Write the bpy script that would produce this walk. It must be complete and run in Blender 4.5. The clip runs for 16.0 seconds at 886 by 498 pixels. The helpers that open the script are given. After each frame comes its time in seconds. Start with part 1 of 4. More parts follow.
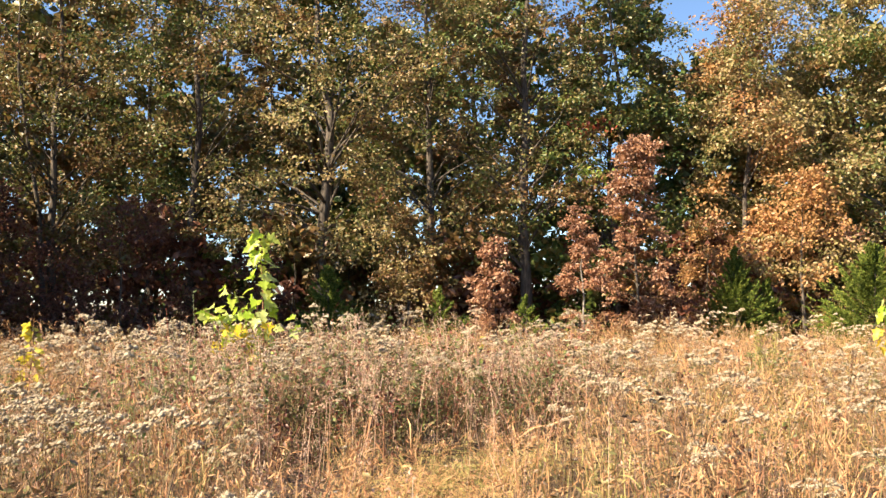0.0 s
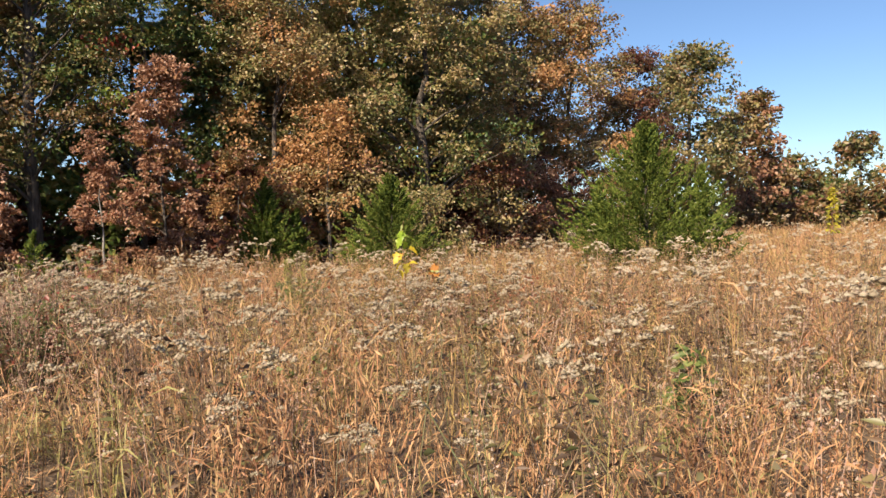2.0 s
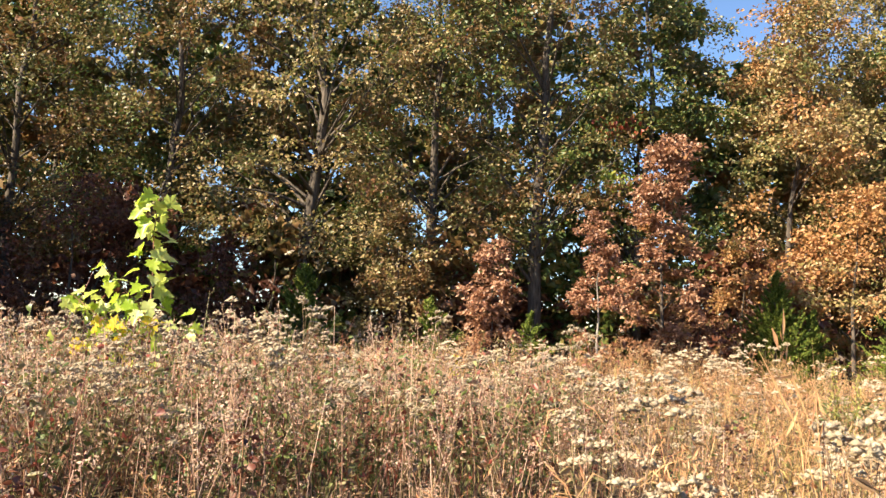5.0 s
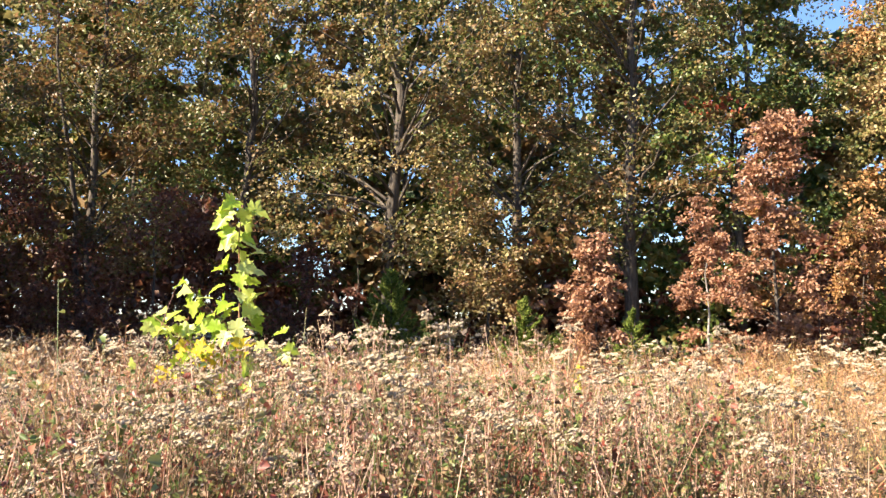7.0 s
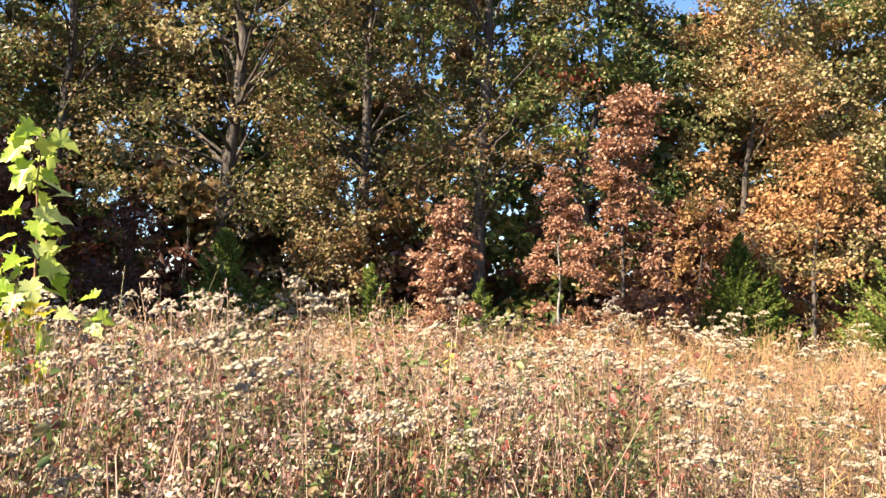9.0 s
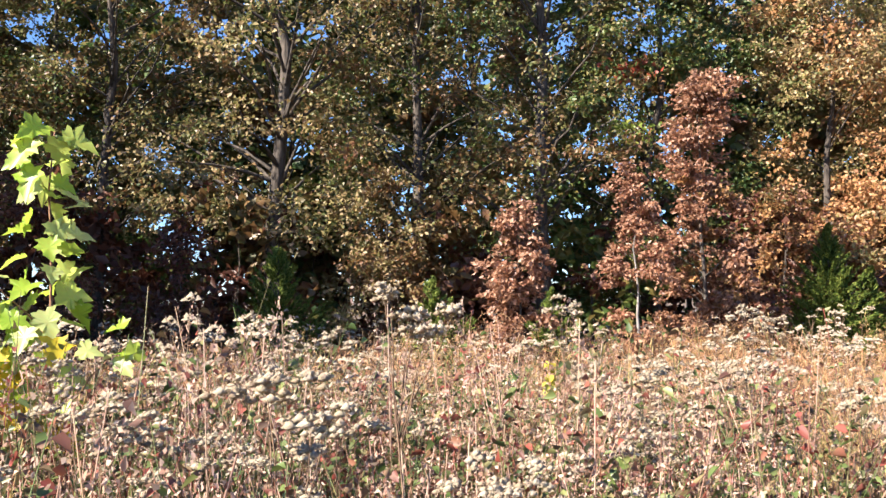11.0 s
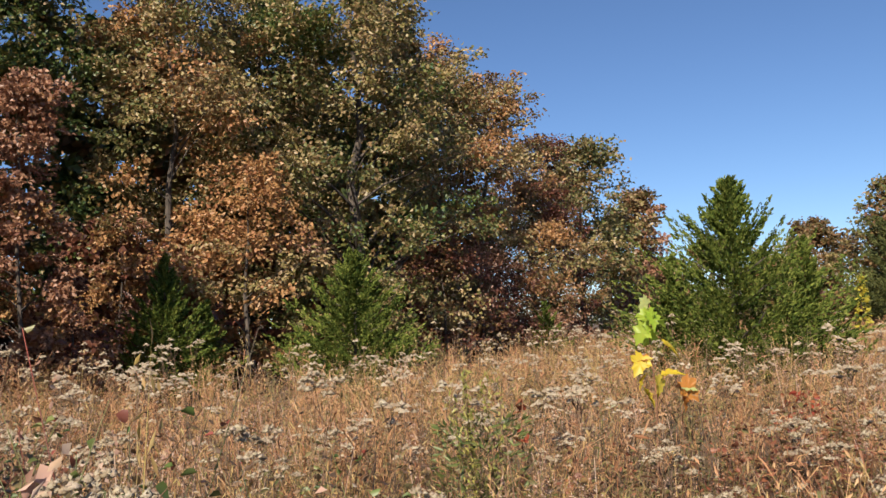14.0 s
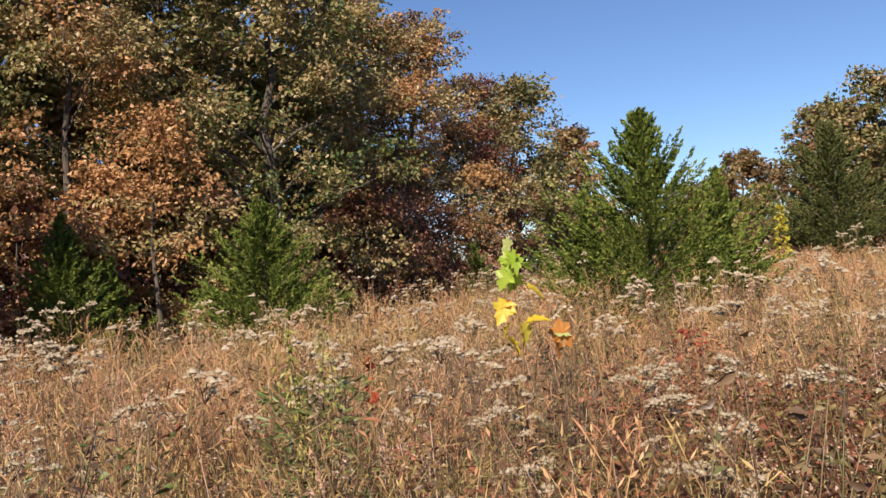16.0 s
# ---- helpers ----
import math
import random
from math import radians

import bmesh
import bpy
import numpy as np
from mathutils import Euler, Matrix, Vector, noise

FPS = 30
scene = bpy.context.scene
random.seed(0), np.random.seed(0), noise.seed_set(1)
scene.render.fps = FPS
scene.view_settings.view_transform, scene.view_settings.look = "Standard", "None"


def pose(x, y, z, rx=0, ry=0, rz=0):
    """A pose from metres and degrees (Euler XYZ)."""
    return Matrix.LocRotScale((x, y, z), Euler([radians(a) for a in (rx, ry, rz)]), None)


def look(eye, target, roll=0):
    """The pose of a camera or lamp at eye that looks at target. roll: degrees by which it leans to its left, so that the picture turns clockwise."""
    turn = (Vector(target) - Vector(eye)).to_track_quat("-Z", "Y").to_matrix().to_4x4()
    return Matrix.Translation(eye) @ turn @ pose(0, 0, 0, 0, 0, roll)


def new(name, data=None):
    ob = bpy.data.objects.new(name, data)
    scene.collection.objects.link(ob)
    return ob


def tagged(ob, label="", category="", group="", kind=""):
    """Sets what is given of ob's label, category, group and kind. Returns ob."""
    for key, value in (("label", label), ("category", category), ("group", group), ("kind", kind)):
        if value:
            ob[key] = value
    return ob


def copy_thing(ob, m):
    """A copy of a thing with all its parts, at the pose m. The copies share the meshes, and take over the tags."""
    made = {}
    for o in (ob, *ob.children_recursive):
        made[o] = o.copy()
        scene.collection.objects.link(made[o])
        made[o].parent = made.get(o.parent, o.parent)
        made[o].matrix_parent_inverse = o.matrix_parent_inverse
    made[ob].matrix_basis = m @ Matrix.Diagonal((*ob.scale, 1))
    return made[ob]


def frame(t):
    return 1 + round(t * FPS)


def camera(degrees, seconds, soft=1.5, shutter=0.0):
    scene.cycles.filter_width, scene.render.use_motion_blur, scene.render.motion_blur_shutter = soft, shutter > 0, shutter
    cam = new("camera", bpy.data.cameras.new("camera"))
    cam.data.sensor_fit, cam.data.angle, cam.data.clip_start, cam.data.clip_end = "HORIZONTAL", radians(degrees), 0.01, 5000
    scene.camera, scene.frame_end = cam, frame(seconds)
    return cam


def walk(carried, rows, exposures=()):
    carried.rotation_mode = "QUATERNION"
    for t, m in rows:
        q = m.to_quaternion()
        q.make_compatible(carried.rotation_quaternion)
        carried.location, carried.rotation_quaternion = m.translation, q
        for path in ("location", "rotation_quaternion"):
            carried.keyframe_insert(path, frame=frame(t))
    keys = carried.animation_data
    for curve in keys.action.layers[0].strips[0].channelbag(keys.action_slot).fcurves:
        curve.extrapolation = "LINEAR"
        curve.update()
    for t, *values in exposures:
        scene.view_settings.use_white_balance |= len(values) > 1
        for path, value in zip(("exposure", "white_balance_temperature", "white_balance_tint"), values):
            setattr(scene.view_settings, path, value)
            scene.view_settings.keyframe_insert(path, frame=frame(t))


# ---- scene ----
cam = camera(54.6, 16.0)
PATH = [
    (0, (0.048, 0.676, 1.476), (0.046, 2.673, 1.596), -0.5),
    (0.5, (0.143, 0.898, 1.443), (0.562, 2.853, 1.386), -1.2),
    (1, (0.245, 1.087, 1.439), (0.962, 2.953, 1.373), -2.3),
    (1.5, (0.3, 1.292, 1.434), (1.248, 3.053, 1.42), -2.5),
    (2, (0.379, 1.523, 1.421), (1.384, 3.251, 1.365), -2.0),
    (2.5, (0.501, 1.798, 1.321), (1.408, 3.578, 1.414), 3.7),
    (3, (0.6, 2.156, 1.259), (1.576, 3.901, 1.314), 3.6),
    (3.5, (0.663, 2.572, 1.255), (1.345, 4.449, 1.375), 3.7),
    (4, (0.691, 2.975, 1.287), (1.099, 4.923, 1.49), 3.2),
    (4.5, (0.668, 3.306, 1.324), (0.758, 5.296, 1.494), 4.9),
    (7, (0.191, 4.545, 1.417), (-0.03, 6.526, 1.572), 0.6),
    (7.5, (0.135, 4.811, 1.429), (0.092, 6.807, 1.551), 0.8),
    (8, (0.037, 5.064, 1.412), (0.211, 7.054, 1.521), 1.3),
    (8.5, (-0.051, 5.299, 1.416), (0.139, 7.286, 1.54), 1.7),
    (9, (-0.085, 5.611, 1.418), (0.08, 7.602, 1.508), 2.3),
    (11.5, (-0.268, 6.906, 1.379), (-0.231, 8.901, 1.507), -0.8),
    (12, (-0.171, 7.143, 1.364), (-0.071, 9.134, 1.512), -2.5),
    (12.5, (0.003, 7.429, 1.375), (0.434, 9.37, 1.587), -2.8),
    (13, (0.251, 7.715, 1.351), (1.124, 9.499, 1.585), -2.1),
    (13.5, (0.549, 7.951, 1.322), (1.702, 9.569, 1.55), -2.4),
    (14, (0.862, 8.05, 1.304), (2.2, 9.526, 1.482), -2.3),
    (14.5, (1.131, 8.078, 1.293), (2.554, 9.479, 1.413), -1.2),
    (15, (1.362, 8.014, 1.294), (2.77, 9.431, 1.38), -2.0),
    (15.5, (1.503, 7.956, 1.313), (2.938, 9.349, 1.324), -4.3),
    (16, (1.607, 8.005, 1.301), (3.036, 9.404, 1.343), -4.9),
]
EXPOSURE = [(0, 1.95, 7000, 10), (0.5, 1.75, 6300, 10), (1.0, 1.65, 6200, 11), (1.5, 1.27, 6350, 11), (2.5, 1.06, 6500, 13), (3.5, 1.1, 6500, 13), (4.5, 1.7, 6800, 10), (7, 2.18, 6500, 11), (8, 2.1, 6300, 11), (9, 2.05, 6350, 11), (11.5, 1.94, 5700, 14), (12.5, 2.08, 5700, 14), (13, 1.65, 5900, 10), (13.5, 1.15, 6100, 10), (14.5, 0.67, 6050, 15), (15, 0.72, 6050, 15), (16, 0.88, 6150, 15)]
walk(cam, [(t, look(eye, target, roll)) for t, eye, target, roll in PATH], EXPOSURE)

# ---------------------------------------------------------------- light
SUN_YAW, SUN_UP = 119.0, 38.0          # degrees to the left of +y, degrees above the horizon
world = bpy.data.worlds.new("sky")
scene.world = world
world.use_nodes = True
wn = world.node_tree.nodes
sky = wn.new("ShaderNodeTexSky")
sky.sky_type = "NISHITA"
sky.sun_disc = False
sky.sun_elevation = radians(SUN_UP)
sky.sun_rotation = radians(360 - SUN_YAW)
sky.air_density, sky.dust_density, sky.ozone_density = 0.85, 0.0, 5.0
wn["Background"].inputs["Strength"].default_value = 0.064
world.node_tree.links.new(sky.outputs["Color"], wn["Background"].inputs["Color"])
sun_data = bpy.data.lights.new("sun", "SUN")
sun_data.energy, sun_data.angle, sun_data.color = 5.0, radians(0.53), (1.0, 0.86, 0.64)
sun_to = Vector((-math.sin(radians(SUN_YAW)) * math.cos(radians(SUN_UP)), math.cos(radians(SUN_YAW)) * math.cos(radians(SUN_UP)), math.sin(radians(SUN_UP))))
sun = new("sun", sun_data)
sun.matrix_world = look(sun_to * 60, (0, 0, 0))


# ---------------------------------------------------------------- materials
def shader(name):
    m = bpy.data.materials.new(name)
    m.use_nodes = True
    return m, m.node_tree.nodes, m.node_tree.links, m.node_tree.nodes["Principled BSDF"]


def ramp_node(nodes, stops):
    ramp = nodes.new("ShaderNodeValToRGB")
    el = ramp.color_ramp.elements
    for n, (pos, col) in enumerate(stops):
        e = el[n] if n < 2 else el.new(pos)
        e.position, e.color = pos, (*col, 1)
    return ramp


def even(cols):
    return [(n / max(1, len(cols) - 1), c) for n, c in enumerate(cols)]


def leaf_material(name, cols, clear=0.35, rough=0.45, patch=0.35, patch_scale=0.5, shine=0.5, single=False):
    """Leaves or blades: every island has its own colour from the ramp, shifted by broad patches; light passes through."""
    m, nodes, links, bsdf = shader(name)
    geo = nodes.new("ShaderNodeNewGeometry")
    rand = geo.outputs["Random Per Island"]
    if single:
        info = nodes.new("ShaderNodeObjectInfo")
        rand = info.outputs["Random"]
    tex = nodes.new("ShaderNodeTexNoise")
    tex.inputs["Scale"].default_value, tex.inputs["Detail"].default_value = patch_scale, 2.0
    links.new(geo.outputs["Position"], tex.inputs["Vector"])
    sub = nodes.new("ShaderNodeMath")
    sub.operation = "MULTIPLY_ADD"
    sub.inputs[1].default_value, sub.inputs[2].default_value = patch * 3.0, -1.5 * patch
    links.new(tex.outputs["Fac"], sub.inputs[0])
    add = nodes.new("ShaderNodeMath")
    add.operation, add.use_clamp = "ADD", True
    links.new(rand, add.inputs[0])
    links.new(sub.outputs[0], add.inputs[1])
    ramp = ramp_node(nodes, even(cols))
    links.new(add.outputs[0], ramp.inputs[0])
    fine = nodes.new("ShaderNodeTexNoise")
    fine.inputs["Scale"].default_value = 60.0
    links.new(geo.outputs["Position"], fine.inputs["Vector"])
    mul = nodes.new("ShaderNodeMix")
    mul.data_type, mul.blend_type = "RGBA", "MULTIPLY"
    mul.inputs["Factor"].default_value = 0.22
    links.new(ramp.outputs[0], mul.inputs["A"])
    links.new(fine.outputs["Color"], mul.inputs["B"])
    links.new(mul.outputs["Result"], bsdf.inputs["Base Color"])
    bsdf.inputs["Roughness"].default_value = rough
    bsdf.inputs["Specular IOR Level"].default_value = shine
    trans = nodes.new("ShaderNodeBsdfTranslucent")
    links.new(mul.outputs["Result"], trans.inputs["Color"])
    mix = nodes.new("ShaderNodeMixShader")
    mix.inputs[0].default_value = clear
    links.new(bsdf.outputs[0], mix.inputs[1])
    links.new(trans.outputs[0], mix.inputs[2])
    links.new(mix.outputs[0], nodes["Material Output"].inputs["Surface"])
    return m


def bark_material(name, dark, pale, scale=6.0):
    m, nodes, links, bsdf = shader(name)
    co = nodes.new("ShaderNodeTexCoord")
    stretch = nodes.new("ShaderNodeMapping")
    stretch.inputs["Scale"].default_value = (scale, scale, scale * 0.22)
    links.new(co.outputs["Object"], stretch.inputs["Vector"])
    tex = nodes.new("ShaderNodeTexNoise")
    tex.inputs["Scale"].default_value, tex.inputs["Detail"].default_value = 3.0, 6.0
    links.new(stretch.outputs[0], tex.inputs["Vector"])
    ramp = ramp_node(nodes, [(0.3, dark), (0.7, pale)])
    links.new(tex.outputs["Fac"], ramp.inputs[0])
    links.new(ramp.outputs[0], bsdf.inputs["Base Color"])
    bump = nodes.new("ShaderNodeBump")
    bump.inputs["Strength"].default_value, bump.inputs["Distance"].default_value = 0.8, 0.03
    links.new(tex.outputs["Fac"], bump.inputs["Height"])
    links.new(bump.outputs[0], bsdf.inputs["Normal"])
    bsdf.inputs["Roughness"].default_value = 0.9
    return m


def soil_material():
    m, nodes, links, bsdf = shader("soil_and_thatch")
    geo = nodes.new("ShaderNodeNewGeometry")
    big = nodes.new("ShaderNodeTexNoise")
    big.inputs["Scale"].default_value, big.inputs["Detail"].default_value = 0.35, 5.0
    fine = nodes.new("ShaderNodeTexNoise")
    fine.inputs["Scale"].default_value, fine.inputs["Detail"].default_value = 25.0, 6.0
    for tex in (big, fine):
        links.new(geo.outputs["Position"], tex.inputs["Vector"])
    mixer = nodes.new("ShaderNodeMath")
    mixer.operation = "MULTIPLY_ADD"
    mixer.inputs[1].default_value, mixer.inputs[2].default_value = 0.6, -0.05
    links.new(big.outputs["Fac"], mixer.inputs[0])
    add = nodes.new("ShaderNodeMath")
    add.operation = "MULTIPLY_ADD"
    add.inputs[1].default_value = 0.5
    links.new(fine.outputs["Fac"], add.inputs[0])
    links.new(mixer.outputs[0], add.inputs[2])
    ramp = ramp_node(nodes, even([(0.03, 0.02, 0.013), (0.075, 0.048, 0.03), (0.15, 0.10, 0.06), (0.24, 0.17, 0.10)]))
    links.new(add.outputs[0], ramp.inputs[0])
    links.new(ramp.outputs[0], bsdf.inputs["Base Color"])
    bump = nodes.new("ShaderNodeBump")
    bump.inputs["Strength"].default_value, bump.inputs["Distance"].default_value = 1.0, 0.05
    links.new(fine.outputs["Fac"], bump.inputs["Height"])
    links.new(bump.outputs[0], bsdf.inputs["Normal"])
    bsdf.inputs["Roughness"].default_value = 1.0
    return m


MAT = {
    "soil": soil_material(),
    "bark": bark_material("grey_brown_bark", (0.022, 0.017, 0.013), (0.115, 0.092, 0.075)),
    "bark_pale": bark_material("pale_grey_bark", (0.10, 0.085, 0.075), (0.34, 0.31, 0.28)),
    "stem": bark_material("dry_stem", (0.08, 0.045, 0.028), (0.24, 0.15, 0.09), 20),
    "twig_red": bark_material("reddish_stem", (0.15, 0.07, 0.04), (0.32, 0.17, 0.09), 20),
    # crowns
    "olive": leaf_material("olive_oak_leaves", [(0.08, 0.105, 0.033), (0.15, 0.165, 0.05), (0.22, 0.205, 0.075), (0.30, 0.23, 0.10), (0.31, 0.19, 0.095)], patch=0.4),
    "green": leaf_material("dark_green_leaves", [(0.05, 0.095, 0.025), (0.08, 0.13, 0.03), (0.12, 0.165, 0.04), (0.19, 0.19, 0.05), (0.26, 0.19, 0.06)], patch=0.3),
    "brownish": leaf_material("olive_brown_leaves", [(0.085, 0.09, 0.03), (0.16, 0.125, 0.045), (0.21, 0.13, 0.05), (0.24, 0.135, 0.055), (0.21, 0.10, 0.05)], patch=0.4),
    "tan": leaf_material("tan_gold_leaves", [(0.16, 0.17, 0.055), (0.30, 0.255, 0.09), (0.40, 0.31, 0.135), (0.46, 0.345, 0.18), (0.36, 0.235, 0.115)], patch=0.35),
    "orange": leaf_material("orange_leaves", [(0.22, 0.15, 0.055), (0.40, 0.225, 0.088), (0.50, 0.265, 0.11), (0.55, 0.325, 0.15), (0.41, 0.19, 0.092)], patch=0.3),
    "rust": leaf_material("rust_leaves", [(0.17, 0.075, 0.045), (0.30, 0.15, 0.085), (0.42, 0.225, 0.135), (0.50, 0.295, 0.185), (0.31, 0.13, 0.078)], patch=0.25),
    "maroon": leaf_material("maroon_leaves", [(0.07, 0.03, 0.022), (0.12, 0.047, 0.033), (0.19, 0.07, 0.045), (0.25, 0.11, 0.06)], patch=0.3),
    "red": leaf_material("red_leaves", [(0.30, 0.05, 0.035), (0.42, 0.10, 0.05), (0.40, 0.16, 0.07)], patch=0.2),
    "lime": leaf_material("lime_leaves", [(0.14, 0.22, 0.03), (0.24, 0.30, 0.05), (0.33, 0.33, 0.07)], clear=0.45),
    "cedar": leaf_material("cedar_foliage", [(0.045, 0.08, 0.014), (0.095, 0.135, 0.022), (0.16, 0.20, 0.034), (0.25, 0.275, 0.06)], clear=0.2, shine=0.2, rough=0.8, patch=0.2, patch_scale=1.5),
    "cedar_dull": leaf_material("dull_cedar_foliage", [(0.06, 0.08, 0.02), (0.105, 0.12, 0.028), (0.155, 0.16, 0.042)], clear=0.3, rough=0.7, patch=0.2, patch_scale=1.5),
    # field
    "straw": leaf_material("straw_blades", [(0.32, 0.19, 0.075), (0.42, 0.275, 0.11), (0.51, 0.355, 0.145), (0.58, 0.43, 0.19), (0.44, 0.33, 0.10)], clear=0.25, rough=0.6, patch=0.2),
    "russet": leaf_material("russet_blades", [(0.36, 0.16, 0.08), (0.48, 0.24, 0.12), (0.56, 0.31, 0.155), (0.60, 0.38, 0.19), (0.44, 0.25, 0.11)], clear=0.25, rough=0.6, patch=0.2),
    "olive_blade": leaf_material("olive_blades", [(0.20, 0.18, 0.06), (0.30, 0.27, 0.09), (0.38, 0.34, 0.12), (0.42, 0.34, 0.15)], clear=0.3, rough=0.6, patch=0.2),
    "weed": leaf_material("withered_weed_leaves", [(0.05, 0.032, 0.022), (0.095, 0.058, 0.036), (0.17, 0.105, 0.06), (0.29, 0.19, 0.11), (0.22, 0.18, 0.08), (0.12, 0.125, 0.045)], clear=0.15, patch=0.3),
    "bramble": leaf_material("bramble_leaves", [(0.07, 0.11, 0.03), (0.14, 0.19, 0.05), (0.24, 0.26, 0.09), (0.28, 0.18, 0.10), (0.34, 0.085, 0.06), (0.12, 0.06, 0.045), (0.10, 0.14, 0.04)], clear=0.3, patch=0.4, patch_scale=0.9),
    "briar": leaf_material("red_briar_leaves", [(0.12, 0.055, 0.033), (0.23, 0.085, 0.048), (0.33, 0.12, 0.065), (0.15, 0.13, 0.045), (0.22, 0.19, 0.065), (0.31, 0.17, 0.085)], clear=0.3, patch=0.4, patch_scale=0.9),
    "fluff": leaf_material("cream_flower_fluff", [(0.33, 0.25, 0.165), (0.42, 0.335, 0.235), (0.505, 0.42, 0.31), (0.58, 0.495, 0.375), (0.385, 0.30, 0.20)], clear=0.15, rough=0.9, patch=0.15, shine=0.1),
    "blush": leaf_material("pinkish_dry_fluff", [(0.27, 0.145, 0.105), (0.47, 0.29, 0.215), (0.62, 0.425, 0.33), (0.70, 0.53, 0.42), (0.48, 0.33, 0.21)], clear=0.35, rough=0.8, patch=0.25, patch_scale=0.8, shine=0.1),
    "sage": leaf_material("fresh_green_weed_leaves", [(0.08, 0.12, 0.035), (0.15, 0.19, 0.055), (0.25, 0.27, 0.085)], clear=0.3, patch=0.2),
    "goldrod": leaf_material("yellow_green_spike", [(0.26, 0.28, 0.06), (0.40, 0.38, 0.09), (0.48, 0.42, 0.14)], clear=0.35, patch=0.2),
    "syc": leaf_material("sycamore_leaves", [(0.33, 0.48, 0.04), (0.45, 0.58, 0.07), (0.55, 0.62, 0.15), (0.60, 0.66, 0.28)], clear=0.5, rough=0.4, patch=0.1, shine=0.6, single=True),
    "yellow": leaf_material("yellow_leaves", [(0.68, 0.52, 0.03), (0.80, 0.62, 0.05), (0.74, 0.64, 0.10)], clear=0.5, rough=0.45, patch=0.1, single=True),
    "leaf_orange": leaf_material("orange_fallen_tone_leaves", [(0.55, 0.20, 0.04), (0.62, 0.28, 0.06)], clear=0.45, patch=0.1, single=True),
    "yellow_many": leaf_material("yellow_small_leaves", [(0.50, 0.42, 0.04), (0.62, 0.52, 0.07), (0.45, 0.46, 0.08)], clear=0.45, patch=0.1),
}

def fluff_relief(m):
    nodes, links = m.node_tree.nodes, m.node_tree.links
    geo, tex, bump = nodes.new("ShaderNodeNewGeometry"), nodes.new("ShaderNodeTexNoise"), nodes.new("ShaderNodeBump")
    tex.inputs["Scale"].default_value, tex.inputs["Detail"].default_value = 260.0, 3.0
    bump.inputs["Strength"].default_value, bump.inputs["Distance"].default_value = 1.0, 0.006
    links.new(geo.outputs["Position"], tex.inputs["Vector"])
    links.new(tex.outputs["Fac"], bump.inputs["Height"])
    links.new(bump.outputs[0], nodes["Principled BSDF"].inputs["Normal"])


fluff_relief(MAT["fluff"])

# ---------------------------------------------------------------- mesh tools
RNG = np.random.default_rng(7)


def rise(x, y):
    """Height of the ground."""
    return 0.05 * np.sin(0.31 * x + 0.6) * np.cos(0.27 * y) + 0.025 * np.sin(0.9 * x + 0.5 * y)


def mesh_np(name, verts, tris, material, smooth=False):
    me = bpy.data.meshes.new(name)
    verts, tris = np.asarray(verts, np.float32), np.asarray(tris, np.int32)
    me.vertices.add(len(verts))
    me.vertices.foreach_set("co", verts.ravel())
    me.loops.add(tris.size)
    me.loops.foreach_set("vertex_index", tris.ravel())
    me.polygons.add(len(tris))
    me.polygons.foreach_set("loop_start", np.arange(len(tris), dtype=np.int32) * 3)
    if smooth:
        me.polygons.foreach_set("use_smooth", np.ones(len(tris), bool))
    me.update()
    me.validate()
    me.materials.append(material)
    return me


def part(name, me, parent, label=""):
    ob = new(name, me)
    ob.parent = parent
    return tagged(ob, label)


def thing(name, x, y, label, category, group="", z=None, turn=0.0):
    ob = new(name)
    ob.empty_display_size = 0.2
    ob.matrix_basis = pose(x, y, float(rise(x, y)) if z is None else z, 0, 0, turn)
    return tagged(ob, label, category, group)


def joined(pieces):
    """Several (verts, tris) as one."""
    vs, fs, n = [], [], 0
    for v, f in pieces:
        vs.append(v)
        fs.append(np.asarray(f) + n)
        n += len(v)
    return np.concatenate(vs), np.concatenate(fs)


def tube(points, radii, sides=7):
    """A tapering round limb along a line of points."""
    pts = np.asarray(points, float)
    ring, out = [], []
    ang = np.linspace(0, 2 * np.pi, sides, endpoint=False)
    for n, p in enumerate(pts):
        way = pts[min(n + 1, len(pts) - 1)] - pts[max(n - 1, 0)]
        way /= np.linalg.norm(way) + 1e-9
        a = np.cross(way, (1.0, 0.0, 0.0) if abs(way[0]) < 0.8 else (0.0, 1.0, 0.0))
        a /= np.linalg.norm(a)
        b = np.cross(way, a)
        ring.append(p + radii[n] * (np.cos(ang)[:, None] * a + np.sin(ang)[:, None] * b))
    for n in range(len(pts) - 1):
        for s in range(sides):
            q, r = n * sides + s, n * sides + (s + 1) % sides
            out += [(q, r, r + sides), (q, r + sides, q + sides)]
    top = len(pts) * sides
    ring.append(pts[-1:])
    out += [(top - sides + s, top - sides + (s + 1) % sides, top) for s in range(sides)]
    return np.concatenate(ring), np.array(out)


def bent(rng, start, end, steps=6, wobble=0.06, lift=0.0):
    s, e = np.asarray(start, float), np.asarray(end, float)
    u = np.linspace(0, 1, steps)[:, None]
    line = s + (e - s) * u
    size = np.linalg.norm(e - s)
    line[1:] += rng.normal(0, wobble * size / steps ** 0.5, (steps - 1, 3)) * u[1:]
    line[:, 2] += lift * size * np.sin(np.pi * u[:, 0])
    return line


def unit(v):
    return v / (np.linalg.norm(v, axis=-1, keepdims=True) + 1e-9)


